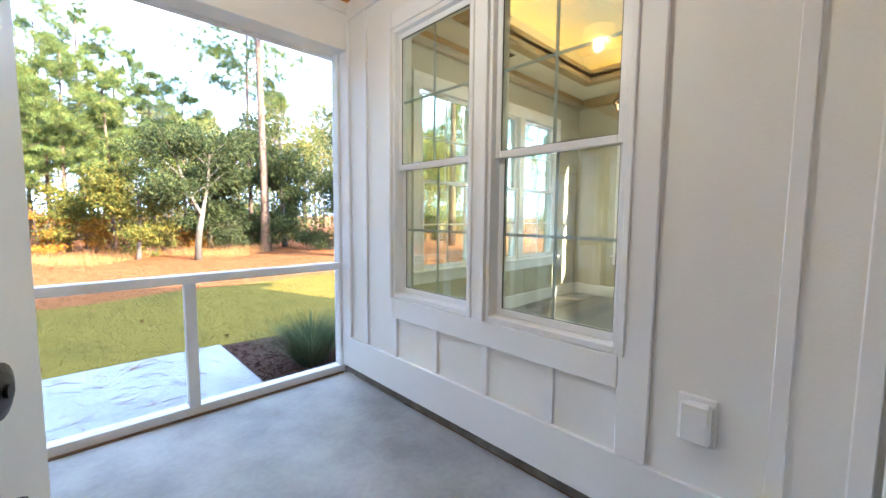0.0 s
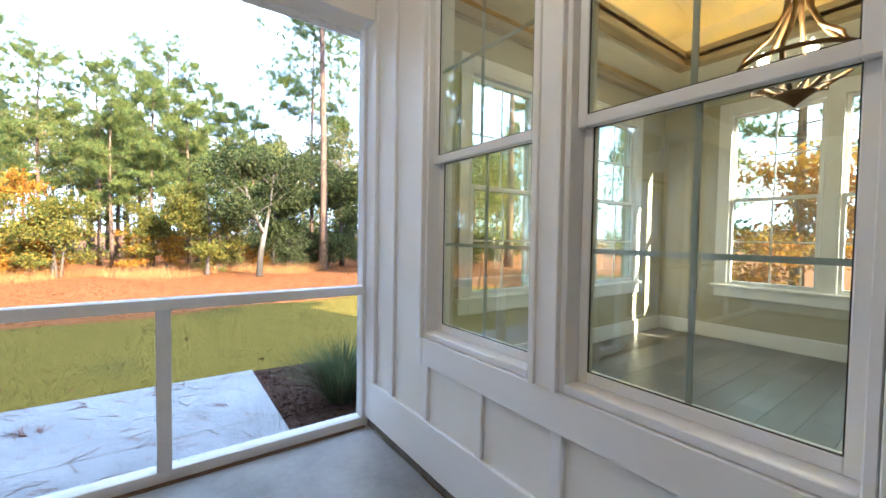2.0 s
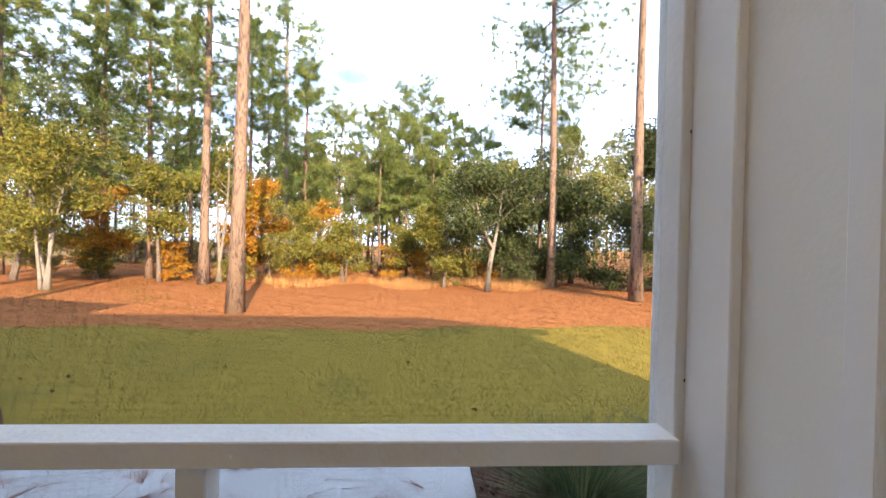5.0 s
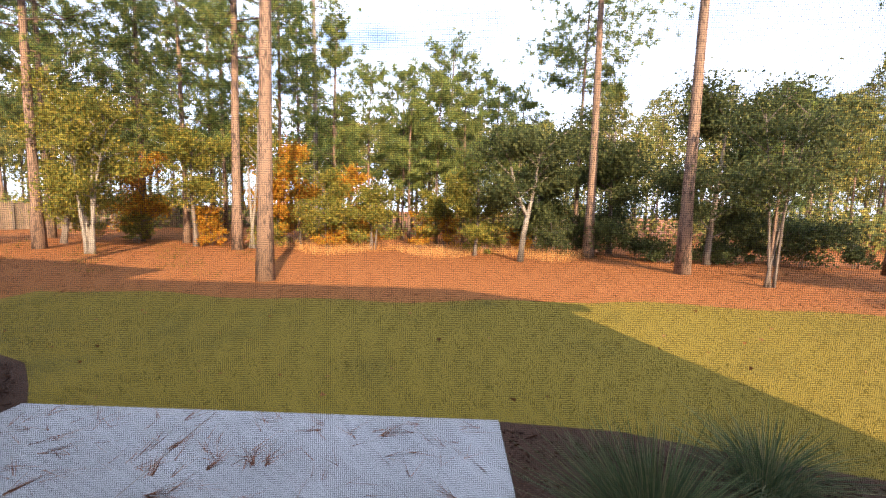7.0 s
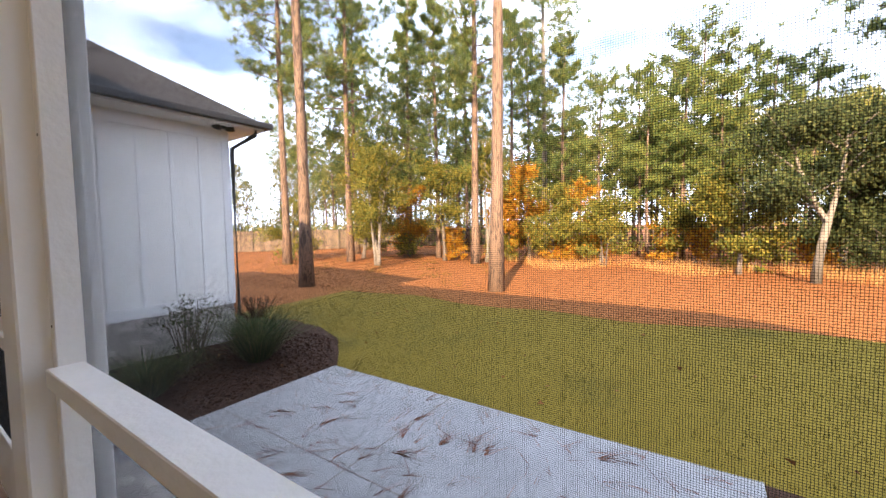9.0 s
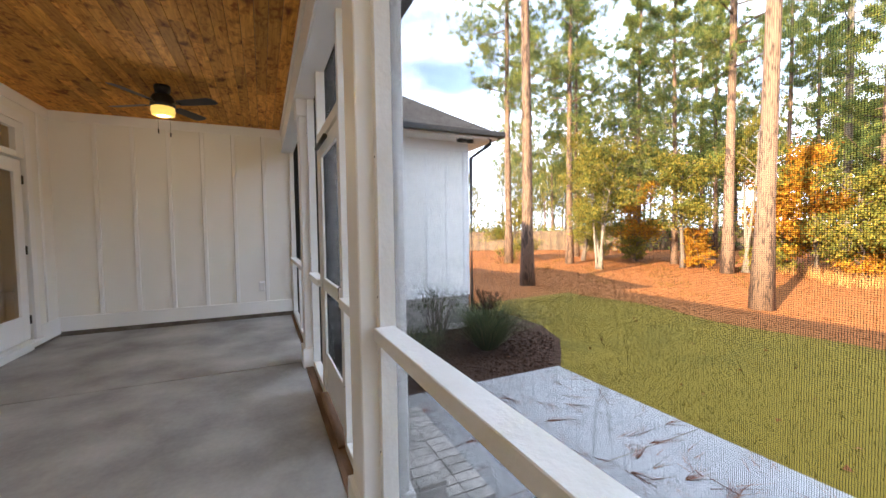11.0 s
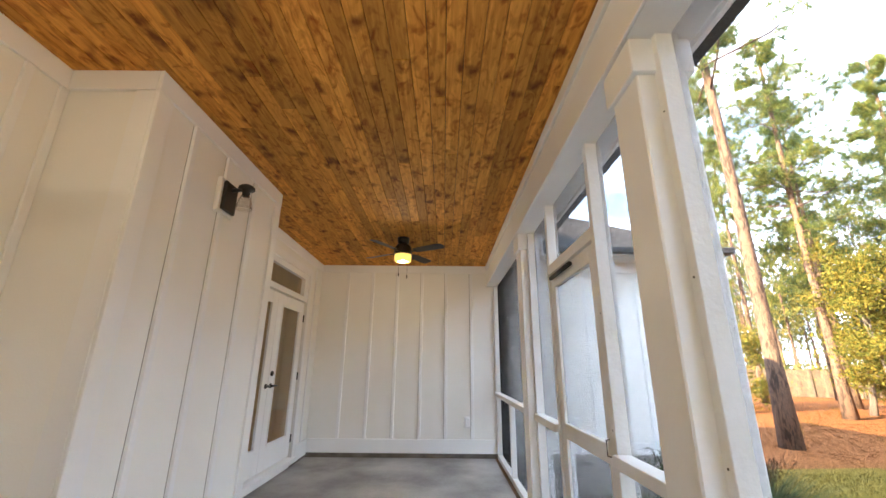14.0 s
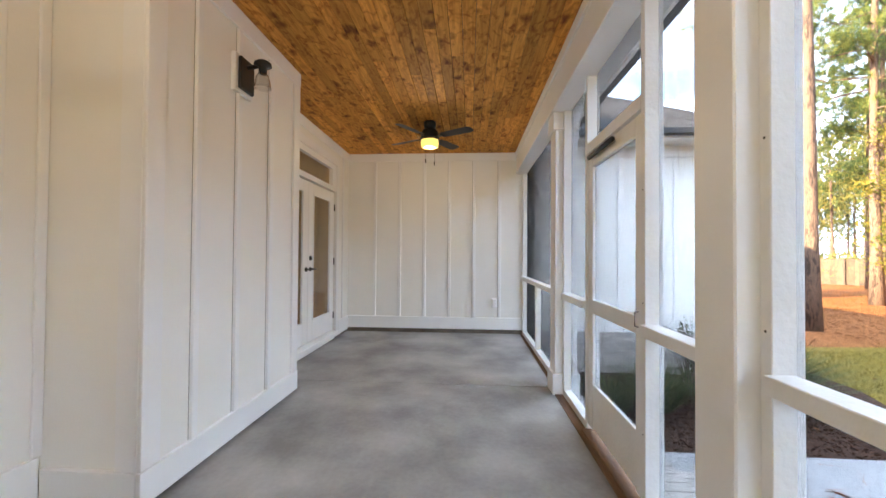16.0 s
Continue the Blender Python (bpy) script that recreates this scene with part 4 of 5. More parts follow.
outlet_box(Matrix.Translation((0, -2.575, 0.575)) @ EAST, "white weatherproof outlet cover on the porch wall")
outlet_box(Matrix.Translation((XE, -0.475, 0.495)) @ Matrix.Rotation(radians(90), 4, "Z") @ Matrix.Diagonal((0.75, 1, 0.9, 1)), "white weatherproof outlet cover on the end wall")
outlet_box(Matrix.Translation((-7.2, 1.14, 0.52)) @ Matrix.Rotation(radians(90), 4, "Z") @ Matrix.Diagonal((0.8, 0.6, 0.8, 1)), "white outlet box on the garage wall")

# flood light below the garage eave
t = thing("flood_light", (-6.97, 2.95, 2.97), "twin headed dark flood light under the eave", "flood light")
part("base", lathe(bmesh.new(), [(0.0, 0), (0.055, 0), (0.05, -0.03), (0.0, -0.03)], (-6.97, 2.95, 2.975), 16), M_BLACK, t, smooth=True)
for dy in (-0.09, 0.09):
    b = lathe(bmesh.new(), [(0.0, 0), (0.03, 0.01), (0.05, 0.07), (0.055, 0.12), (0.05, 0.12), (0.0, 0.10)], (0, 0, 0), 16)
    bmesh.ops.transform(b, matrix=pose(-6.96, 2.95 + dy * 0.4, 2.93, 65 if dy < 0 else -65, 40, 0), verts=b.verts)
    part("head", b, M_BLACK, t, smooth=True)

# chandelier in the dining room
CX, CY = 1.9, -1.70
t = thing("chandelier", (CX, CY, 3.46), "bronze ring chandelier with curved gilt wooden arms and lit bulbs", "chandelier")
part("rod", tube(bmesh.new(), [(CX, CY, 3.46), (CX, CY, 2.72)], 0.008, 8), M_BRONZE, t, smooth=True)
part("canopy", lathe(bmesh.new(), [(0.0, 0), (0.065, 0), (0.06, -0.025), (0.0, -0.03)], (CX, CY, 3.46), 20), M_BRONZE, t, smooth=True)
part("hub", lathe(bmesh.new(), [(0.0, 0.05), (0.055, 0.05), (0.06, 0.0), (0.05, -0.05), (0.0, -0.05)], (CX, CY, 2.72), 16), M_BRONZE, t, smooth=True)
ring = [(CX + 0.27 * math.cos(a), CY + 0.27 * math.sin(a), 2.30) for a in [k * math.tau / 32 for k in range(33)]]
part("ring", tube(bmesh.new(), ring, 0.014, 8), M_BRONZE, t, smooth=True)
part("finial", lathe(bmesh.new(), [(0.0, 0.02), (0.10, 0.0), (0.06, -0.025), (0.02, -0.06), (0.0, -0.08)], (CX, CY, 2.12), 16), M_BRONZE, t, smooth=True)
for k in range(6):
    c, s = math.cos(k * math.tau / 6), math.sin(k * math.tau / 6)
    part("arm", tube(bmesh.new(), [(CX + r * c, CY + r * s, z) for r, z in ((0.045, 2.74), (0.06, 2.60), (0.13, 2.46), (0.24, 2.36), (0.27, 2.30), (0.24, 2.22), (0.10, 2.13))], 0.013, 6), M_GILT, t, "bent gilt wooden arm", True)
for k in range(6):
    c, s = math.cos(k * math.tau / 6 + 0.52), math.sin(k * math.tau / 6 + 0.52)
    px, py = CX + 0.21 * c, CY + 0.21 * s
    candle = part("candle", tube(bmesh.new(), [(CX + 0.05 * c, CY + 0.05 * s, 2.14), (px, py, 2.16), (px, py, 2.25)], [0.006, 0.007, 0.012], 8), M_BRONZE, t, smooth=True)
    part("bulb", lathe(bmesh.new(), [(0.0, 0), (0.014, 0.005), (0.028, 0.035), (0.020, 0.07), (0.0, 0.10)], (px, py, 2.25), 12), G_BULB, candle, "glowing candle bulb", True)
lamp("chandelier_lamp", (CX, CY, 2.33), 6, (1.0, 0.80, 0.52), 0.12)

# floorboards of the dining room
dining_floor = structure("floor_dining", boxes((0.15, 4.1, -3.9, 0.05, 0.0, 0.132)), M_DARKBARK, "grey brown wooden floor of the dining room", "floor")
me = None
rnd = random.Random(9)
y = -3.9
while y < 0.04:
    x = 0.17 - rnd.uniform(0, 1.0)
    while x < 4.08:
        a, e = max(x, 0.17), min(x + 1.2, 4.08)
        if e - a > 0.05:
            if me is None:
                b = boxes((0, 1, 0, 1, 0, 1))
                me = bpy.data.meshes.new("floorboard")
                b.to_mesh(me)
                b.free()
                me.materials.append(M_WOODFLOOR)
            o = new("floorboard", me)
            o.matrix_world = Matrix.Translation((a + 0.001, y + 0.001, 0.133)) @ Matrix.Diagonal((e - a - 0.002, 0.176, 0.0075, 1))
            o.parent = dining_floor
        x += 1.2
    y += 0.178


# ---- the yard ----
def outline_sheet(name, pts, z, material, label, category, depth=0.06):
    b = bmesh.new()
    b.faces.new([b.verts.new((x, y, z)) for x, y in pts])
    r = bmesh.ops.extrude_face_region(b, geom=b.faces[:])
    bmesh.ops.translate(b, verts=[v for v in r["geom"] if isinstance(v, bmesh.types.BMVert)], vec=(0, 0, -depth))
    bmesh.ops.recalc_face_normals(b, faces=b.faces[:])
    bmesh.ops.triangulate(b, faces=b.faces[:])
    return structure(name, b, material, label, category)


b = bmesh.new()
bmesh.ops.create_grid(b, x_segments=60, y_segments=60, size=600)
for v in b.verts:
    v.co.z = GROUND - 0.02
structure("ground", b, M_STRAW, "ground covered with orange brown pine straw", "ground")


def lawn_edge(x):
    return 8.1 + 0.35 * math.sin(x * 0.45) + 0.15 * math.sin(x * 1.7 + 1) - 0.012 * max(0, -x - 3) ** 2.1


xs = [-9.5 + i * 0.5 for i in range(60)]
lawn = outline_sheet("lawn", [(x, lawn_edge(x)) for x in xs] + [(20, 0.0), (-0.2, 0.0), (-5.2, 3.0), (-6.3, 4.2), (-7.6, 4.6), (-9.2, 4.0)], GROUND, M_LAWN, "short yellow green autumn lawn", "lawn", 0.015)
patio = outline_sheet("patio", [(-4.66, 0.14), (-0.18, 0.14), (-0.18, 3.12), (-4.66, 3.10)], GROUND + 0.035, M_PATIO, "pale concrete patio slab with control joints", "patio", 0.1)
for r in ((-2.80, -2.79, 0.14, 3.1, GROUND + 0.034, GROUND + 0.0365), (-4.66, -0.18, 1.62, 1.63, GROUND + 0.034, GROUND + 0.0365)):
    part("control_joint", boxes(r), M_CURB, patio)
outline_sheet("mulch_bed_east", [(-0.17, 0.12), (9, 0.22), (9, 1.6), (6, 2.0), (3.4, 2.3), (2.0, 2.7), (0.9, 3.05), (-0.17, 3.14)], GROUND + 0.012, M_MULCH, "dark bark mulch bed beside the patio", "planting bed", 0.05)
outline_sheet("mulch_bed_west", [(-7.2, 0.15), (-4.67, 0.13), (-4.67, 3.15), (-5.1, 3.55), (-5.7, 4.05), (-6.6, 4.4), (-7.6, 4.45), (-9.0, 4.0), (-9.0, 3.1), (-7.2, 3.12)], GROUND + 0.012, M_MULCH, "dark bark mulch bed beside the garage", "planting bed", 0.05)


def scatter(name, n, x0, x1, y0, y1, z, material, length, width, lift, label, category, inside=None):
    """Loose straw, chips or blades that nobody could count."""
    x, y = RNG.uniform(x0, x1, n), RNG.uniform(y0, y1, n)
    if inside is not None:
        k = inside(x, y)
        x, y = x[k], y[k]
    n = len(x)
    a, e = RNG.uniform(0, math.tau, n), RNG.uniform(lift[0], lift[1], n)
    way = np.stack((np.cos(a) * np.cos(e), np.sin(a) * np.cos(e), np.sin(e)), 1)
    v, f = blades(np.stack((x, y, np.full(n, z)), 1), way, RNG.uniform(0.5, 1.2, n) * length, RNG.uniform(0.6, 1.3, n) * width)
    return tagged(new(name, from_arrays(name, v, f, material)), label, category, kind="stuff")


edge_v = np.vectorize(lawn_edge)
scatter("grass_blades", 90000, -9, 12, 0.3, 8.8, GROUND, L_GRASS, 0.045, 0.007, (0.6, 1.4), "short blades of the lawn", "grass",
        lambda x, y: (y < edge_v(x)) & ~((x > -4.7) & (x < -0.1) & (y < 3.2)) & ~((x > -0.2) & (y < 3.1 - 0.25 * np.maximum(0, x))) & ~((x < -4.6) & (y < 4.3)))
scatter("straw_litter", 30000, -16, 14, 6.5, 20, GROUND - 0.015, L_LITTER, 0.14, 0.012, (0.0, 0.5), "loose pine straw and fallen leaves", "straw", lambda x, y: y > edge_v(x) - 0.3)
scatter("fallen_leaves", 130, -9, 9, 0.3, 8.5, GROUND + 0.02, L_LITTER, 0.07, 0.05, (0.0, 0.3), "brown leaves fallen on the lawn", "leaves", lambda x, y: ~((x > -4.7) & (x < -0.1) & (y < 3.2)))
scatter("mulch_chips", 9000, -0.15, 4.5, 0.15, 3.0, GROUND + 0.015, L_CHIP, 0.055, 0.02, (0.0, 0.6), "bark chips", "mulch", lambda x, y: y < 3.0 - 0.22 * np.maximum(0, x))
scatter("mulch_chips", 7000, -7.15, -4.7, 0.15, 4.0, GROUND + 0.015, L_CHIP, 0.055, 0.02, (0.0, 0.6), "bark chips", "mulch", lambda x, y: y < 3.05 + 0.82 * (-4.67 - x))

# needles dropped on the patio, in loose sprays
v_all, f_all, k = [], [], 0
for c in range(310):
    cx, cy, a0 = RNG.uniform(-4.6, -0.3), RNG.uniform(0.25, 3.0), RNG.uniform(0, math.pi)
    n = int(RNG.choice((2, 3, 4, 14), p=(0.50, 0.30, 0.14, 0.06)))
    a = a0 + RNG.normal(0, 0.28, n)
    base = np.stack((cx + RNG.normal(0, 0.012, n), cy + RNG.normal(0, 0.012, n), np.full(n, GROUND + 0.040)), 1)
    way = unit(np.stack((np.cos(a), np.sin(a), RNG.uniform(0.0, 0.05, n)), 1))
    v, f = blades(base, way, RNG.uniform(0.16, 0.38, n), np.full(n, 0.0048))
    v[:, 2] = np.maximum(v[:, 2], GROUND + 0.038)
    v_all.append(v), f_all.append(f + k)
    k += len(v)
tagged(new("needle_litter", from_arrays("needle_litter", np.concatenate(v_all), np.concatenate(f_all), leaf_mat("dry_needles", ((0.085, 0.036, 0.022), (0.175, 0.072, 0.040), (0.26, 0.14, 0.085)), 0.05))),
       "dry brown pine needles scattered over the patio", "needles", kind="stuff")


# ---- trees ----
def trunk_path(x, y, h, lean, r, n=9, seed=0):
    q = random.Random(seed)
    ph = q.uniform(0, 6)
    pts = [(x + lean[0] * t * h + 0.10 * math.sin(ph + 4 * t) * t, y + lean[1] * t * h + 0.10 * math.cos(ph + 3 * t) * t, GROUND - 0.05 + h * t) for t in [i / n for i in range(n + 1)]]
    rad = [r * (1.0 - 0.72 * i / n) * (1.35 if i == 0 else 1) for i in range(n + 1)]
    return pts, rad


def lerp_path(pts, t):
    k = min(max(t, 0), 0.999) * (len(pts) - 1)
    i = int(k)
    return Vector(pts[i]).lerp(Vector(pts[i + 1]), k - i)


def pine(x, y, h, r, first, spread, label, seed, lean=(0, 0), tufts=26, needle=0.36, bark=None, fill=1.0, rounded=False):
    """A pine: tapered trunk with limbs, and a crown of needle tufts along the limbs; rounded: a full, blunt crown."""
    q = random.Random(seed)
    t = thing("pine_tree", (x, y, GROUND), label, "tree", "pines of the wood")
    pts, rad = trunk_path(x, y, h, lean, r, seed=seed)
    b = tube(bmesh.new(), pts, rad, 9)
    at = []
    n = int(max(12, h * (1 - first) * 3.0 * fill))
    for i in range(n):
        f = first + (1 - first) * (i + q.random()) / n
        p = lerp_path(pts, f)
        u = (f - first) / (1 - first)
        length = spread * (0.45 + 0.9 * math.sin(math.pi * min(1, 0.18 + 0.85 * u))) * q.uniform(0.55, 1.1) * (1.05 - 0.55 * u)
        if rounded:
            length = spread * (0.35 + 0.75 * math.sin(math.pi * (0.12 + 0.76 * u))) * q.uniform(0.6, 1.15)
        a = i * 2.4 + q.uniform(-0.6, 0.6)
        up = q.uniform(-0.15, 0.35) + 0.4 * u
        d = Vector((math.cos(a), math.sin(a), up)).normalized()
        mid = p + d * length * 0.5 + Vector((0, 0, -0.05 * length))
        end = p + d * length + Vector((0, 0, 0.10 * length))
        rr = max(0.012, r * 0.22 * (1 - 0.6 * u))
        tube(b, [p, mid, end], [rr, rr * 0.65, 0.006], 5)
        for j in range(tufts):
            s = q.uniform(0.35, 1.05)
            c = p.lerp(mid, s * 2) if s < 0.5 else mid.lerp(end, s * 2 - 1)
            w = length * 0.17
            at.append(c + Vector((q.gauss(0, w), q.gauss(0, w), q.gauss(0, w * 0.45) + 0.05)))
    part("trunk", b, bark or M_BARK, t, smooth=True)
    c = np.array(at)
    m = 34
    base = np.repeat(c, m, 0)
    way = unit(RNG.normal(size=base.shape) + (0, 0, 0.35))
    v, f = blades(base + way * 0.02, way, RNG.uniform(0.6, 1.1, len(base)) * needle, np.full(len(base), needle * 0.075))
    under(new("crown", from_arrays("crown", v, f, L_PINE)), t)
    return t


def broadleaf(x, y, h, r, spread, low, material, label, seed, count=3200, size=0.075, bark=None, stems=1, name="broadleaf_tree", fork=None):
    """A broad-leaved tree or shrub: forked stems, limbs and leaf clumps with gaps between them."""
    q = random.Random(seed)
    t = thing(name, (x, y, GROUND), label, "shrub" if name == "shrub" else "tree", "trees at the edge of the wood")
    b, tips = bmesh.new(), []
    for s in range(stems):
        a = q.uniform(0, 6.28)
        lean = (math.cos(a) * (0.12 if stems > 1 else 0.04), math.sin(a) * (0.12 if stems > 1 else 0.04))
        pts, rad = trunk_path(x + 0.12 * s, y, h * 0.75, lean, r / (1 + 0.25 * (stems - 1)), seed=seed + s)
        if fork:          # one leaning bole, parted into two limbs at the height named
            way = (0.16, 0.02) if s == 0 else (-0.36, 0.05)
            top = Vector((x + 0.10 * fork, y, GROUND + fork))
            above = [top + Vector((way[0] * (h * 0.75 - fork) * (u + 0.6 * u * (1 - u)), way[1] * u, (h * 0.8 - fork) * u)) for u in (0.12, 0.3, 0.5, 0.75, 1.0)]
            pts = [Vector((x - 0.03, y, GROUND - 0.05)), Vector((x + 0.01, y, GROUND + fork * 0.35)), Vector((x + 0.05 * fork, y, GROUND + fork * 0.7)), top] + above
            rad = [r * 1.25, r, r * 0.92, r * 0.85, r * 0.62, r * 0.55, r * 0.45, r * 0.3, r * 0.15]
        tube(b, pts, rad, 7)
        for i in range(int(10 / stems) + 5):
            f = q.uniform(low, 1.0)
            p = lerp_path(pts, f)
            a = q.uniform(0, 6.28)
            ln = spread * q.uniform(0.5, 1.0) * (1.1 - 0.4 * f)
            e = p + Vector((math.cos(a) * ln, math.sin(a) * ln, q.uniform(-0.05, 0.55) * ln + 0.1 * h * f))
            mid = p.lerp(e, 0.5) + Vector((0, 0, 0.08 * ln))
            tube(b, [p, mid, e], [r * 0.3, r * 0.18, 0.008], 5)
            tips += [e, mid, p.lerp(e, 0.78)]
    part("trunk", b, bark or M_DARKBARK, t, smooth=True)
    centre = np.array([tuple(v) for v in tips])
    count = int(count * 3.0)
    share = RNG.uniform(0.25, 1.0, len(centre)) ** 2
    k = RNG.choice(len(centre), count, p=share / share.sum())
    w = (spread * (0.08 + 0.15 * share))[k, None]     # clumps of uneven size, gaps between them
    at = centre[k] + RNG.normal(0, 1, (count, 3)) * (1, 1, 0.6) * w
    at[:, 2] = np.maximum(at[:, 2], GROUND + 0.05)
    v, f = leaves(at, size * 1.02)
    under(new("crown", from_arrays("crown", v, f, material)), t)
    return t


TALL = "tall pine with a bare reddish trunk and a high crown"
pine(-5.6, 9.85, 21, 0.19, 0.52, 2.6, TALL, 1, (0.012, 0.0))
pine(-10.2, 16.8, 20, 0.20, 0.40, 2.4, TALL, 2)
pine(-9.9, 26.0, 22, 0.21, 0.5, 2.5, "tall pine with a pale sunlit trunk", 3, bark=M_PALEBARK)
pine(5.75, 18.0, 19, 0.22, 0.66, 3.0, TALL, 4, (-0.01, 0))
pine(6.2, 21.5, 13.6, 0.13, 0.62, 3.4, "slim pine with a flat topped crown", 5, tufts=46, fill=1.2, rounded=True)
pine(7.45, 13.4, 20, 0.21, 0.6, 2.6, TALL, 6)
pine(16.0, 14.6, 20, 0.23, 0.5, 2.8, TALL, 7)
pine(-11.5, 7.75, 20, 0.20, 0.52, 2.9, TALL, 8)
pine(-19.4, 12.4, 20, 0.21, 0.45, 2.8, TALL, 9)
pine(-17.3, 15.0, 18, 0.19, 0.42, 2.8, TALL, 10)
pine(-17.3, 20.5, 17, 0.17, 0.25, 2.6, "pine with a long green crown", 11)
pine(-21.5, 19.5, 18, 0.18, 0.3, 2.7, "pine with a long green crown", 12)
pine(-14.0, 19.0, 15, 0.15, 0.28, 2.4, "pine with a long green crown", 13)
pine(9.8, 12.6, 6.2, 0.06, 0.35, 1.0, "young slim pine at the edge of the lawn", 14, tufts=10)
YOUNG = "young pine with a dense green crown"
for i, (x, y, h, w) in enumerate(((-6.3, 26, 11.0, 1.9), (-3.9, 25, 10.4, 1.8), (-2.3, 26.5, 11.6, 2.0), (-0.9, 25, 12.0, 2.1), (0.6, 26, 10.6, 1.9), (2.1, 25.5, 10.0, 1.8), (-9.0, 28, 9.5, 1.8), (3.3, 23.5, 8.6, 1.7), (-1.6, 23, 9.4, 1.8), (0.0, 22.6, 8.6, 1.6), (-3.2, 22.8, 8.0, 1.6))):
    pine(x, y, h, 0.10, 0.38, w, YOUNG, 30 + i, tufts=30, needle=0.30, fill=1.15, rounded=True)

broadleaf(2.2, 15.6, 5.6, 0.12, 1.9, 0.52, L_GREEN, "small forked tree with a pale leaning trunk", 51, 4200, 0.06, M_PALEBARK, stems=2, fork=1.8)
broadleaf(3.6, 20.0, 6.6, 0.14, 2.2, 0.2, L_GREEN, "dense dark green oak at the edge of the wood", 52, 7500, 0.07)
broadleaf(7.6, 20.2, 8.4, 0.14, 2.5, 0.15, L_GREEN, "dense dark green oak at the edge of the wood", 53, 7000, 0.07)
broadleaf(10.2, 16.4, 8.0, 0.14, 2.5, 0.12, L_GREEN, "dense dark green oak at the edge of the wood", 54, 7000, 0.07)
broadleaf(13.4, 17.0, 7.8, 0.13, 2.5, 0.12, L_GREEN, "dense dark green oak at the edge of the wood", 55, 6000, 0.07)
broadleaf(8.6, 11.2, 6.6, 0.06, 2.0, 0.45, L_GREEN, "thin stemmed young tree on the straw", 56, 2600, 0.055, stems=3)
broadleaf(0.4, 17.2, 4.6, 0.09, 1.5, 0.2, L_YELLOW, "yellow green tree at the edge of the wood", 57, 4200, 0.06)
broadleaf(-1.0, 20.5, 4.0, 0.08, 1.5, 0.15, L_YELLOW, "yellow green tree at the edge of the wood", 58, 3600, 0.06)
broadleaf(-4.6, 18.4, 3.4, 0.07, 1.6, 0.1, L_YELLOW, "broad yellow green shrub", 59, 2600, 0.06, stems=3, name="shrub")
broadleaf(-6.6, 18.0, 4.2, 0.07, 1.5, 0.12, L_YELLOW, "yellow green tree at the edge of the wood", 60, 2400, 0.06, stems=2)
broadleaf(-8.4, 19.5, 5.6, 0.08, 1.6, 0.2, L_ORANGE, "autumn tree with orange and yellow leaves", 61, 3600, 0.06)
broadleaf(-10.0, 17.6, 7.5, 0.10, 1.4, 0.45, L_YELLOW, "pale twin stemmed tree with sparse yellow leaves", 62, 1500, 0.06, M_PALEBARK, stems=2)
broadleaf(-14.3, 13.9, 6.4, 0.10, 1.6, 0.26, L_YELLOW, "yellow green tree with pale leaning stems", 63, 3200, 0.06, M_PALEBARK, stems=3)
broadleaf(-15.9, 15.7, 7.4, 0.10, 1.7, 0.24, L_YELLOW, "yellow green tree with pale leaning stems", 64, 3400, 0.06, M_PALEBARK, stems=2)
broadleaf(-12.6, 17.6, 6.2, 0.10, 1.7, 0.3, L_YELLOW, "yellow green tree at the edge of the wood", 65, 2400, 0.065)
broadleaf(-18.6, 17.2, 6.0, 0.10, 2.2, 0.2, L_YELLOW, "yellow green tree at the edge of the wood", 66, 2600, 0.07, stems=2)
broadleaf(-22.0, 14.5, 4.0, 0.08, 1.8, 0.15, L_YELLOW, "yellow green tree near the fence", 67, 2000, 0.07, stems=2)
for i, (x, y, h) in enumerate(((-24, 17, 17), (-20.5, 24, 17), (-15.2, 24.5, 16), (-10.8, 22.5, 15), (-8.0, 24, 13), (-26, 23, 18), (-18.2, 28, 18), (-13.0, 31, 17))):
    pine(x, y, h, 0.14, 0.3, 2.4, "pine with a long green crown", 90 + i, tufts=20)
broadleaf(-9.3, 19.0, 4.2, 0.07, 1.4, 0.15, L_ORANGE, "autumn tree with orange and yellow leaves", 68, 2400, 0.06, stems=2)
broadleaf(-6.0, 20.4, 4.8, 0.07, 1.4, 0.2, L_ORANGE, "autumn tree with orange and yellow leaves", 69, 2000, 0.06)
broadleaf(-16.4, 19.2, 5.0, 0.08, 1.6, 0.2, L_ORANGE, "autumn tree with orange and yellow leaves", 70, 2200, 0.06)
# trees beyond the side of the house
broadleaf(13.0, 0.6, 4.6, 0.10, 1.8, 0.2, L_ORANGE, "autumn tree with orange leaves beside the house", 71, 3600, 0.07)
broadleaf(15.5, -2.6, 5.0, 0.10, 2.0, 0.15, L_GREEN, "green tree beside the house", 72, 3600, 0.08)
broadleaf(14.5, 4.0, 5.0, 0.10, 2.0, 0.15, L_GREEN, "green tree beside the house", 73, 3600, 0.08)
pine(17.5, 1.6, 17, 0.18, 0.3, 2.6, TALL, 74)
pine(19.5, -4.5, 16, 0.18, 0.3, 2.6, TALL, 75)
pine(20.0, 7.5, 17, 0.18, 0.3, 2.6, TALL, 76)
SHRUB = "low shrub at the edge of the wood"
q = random.Random(5)
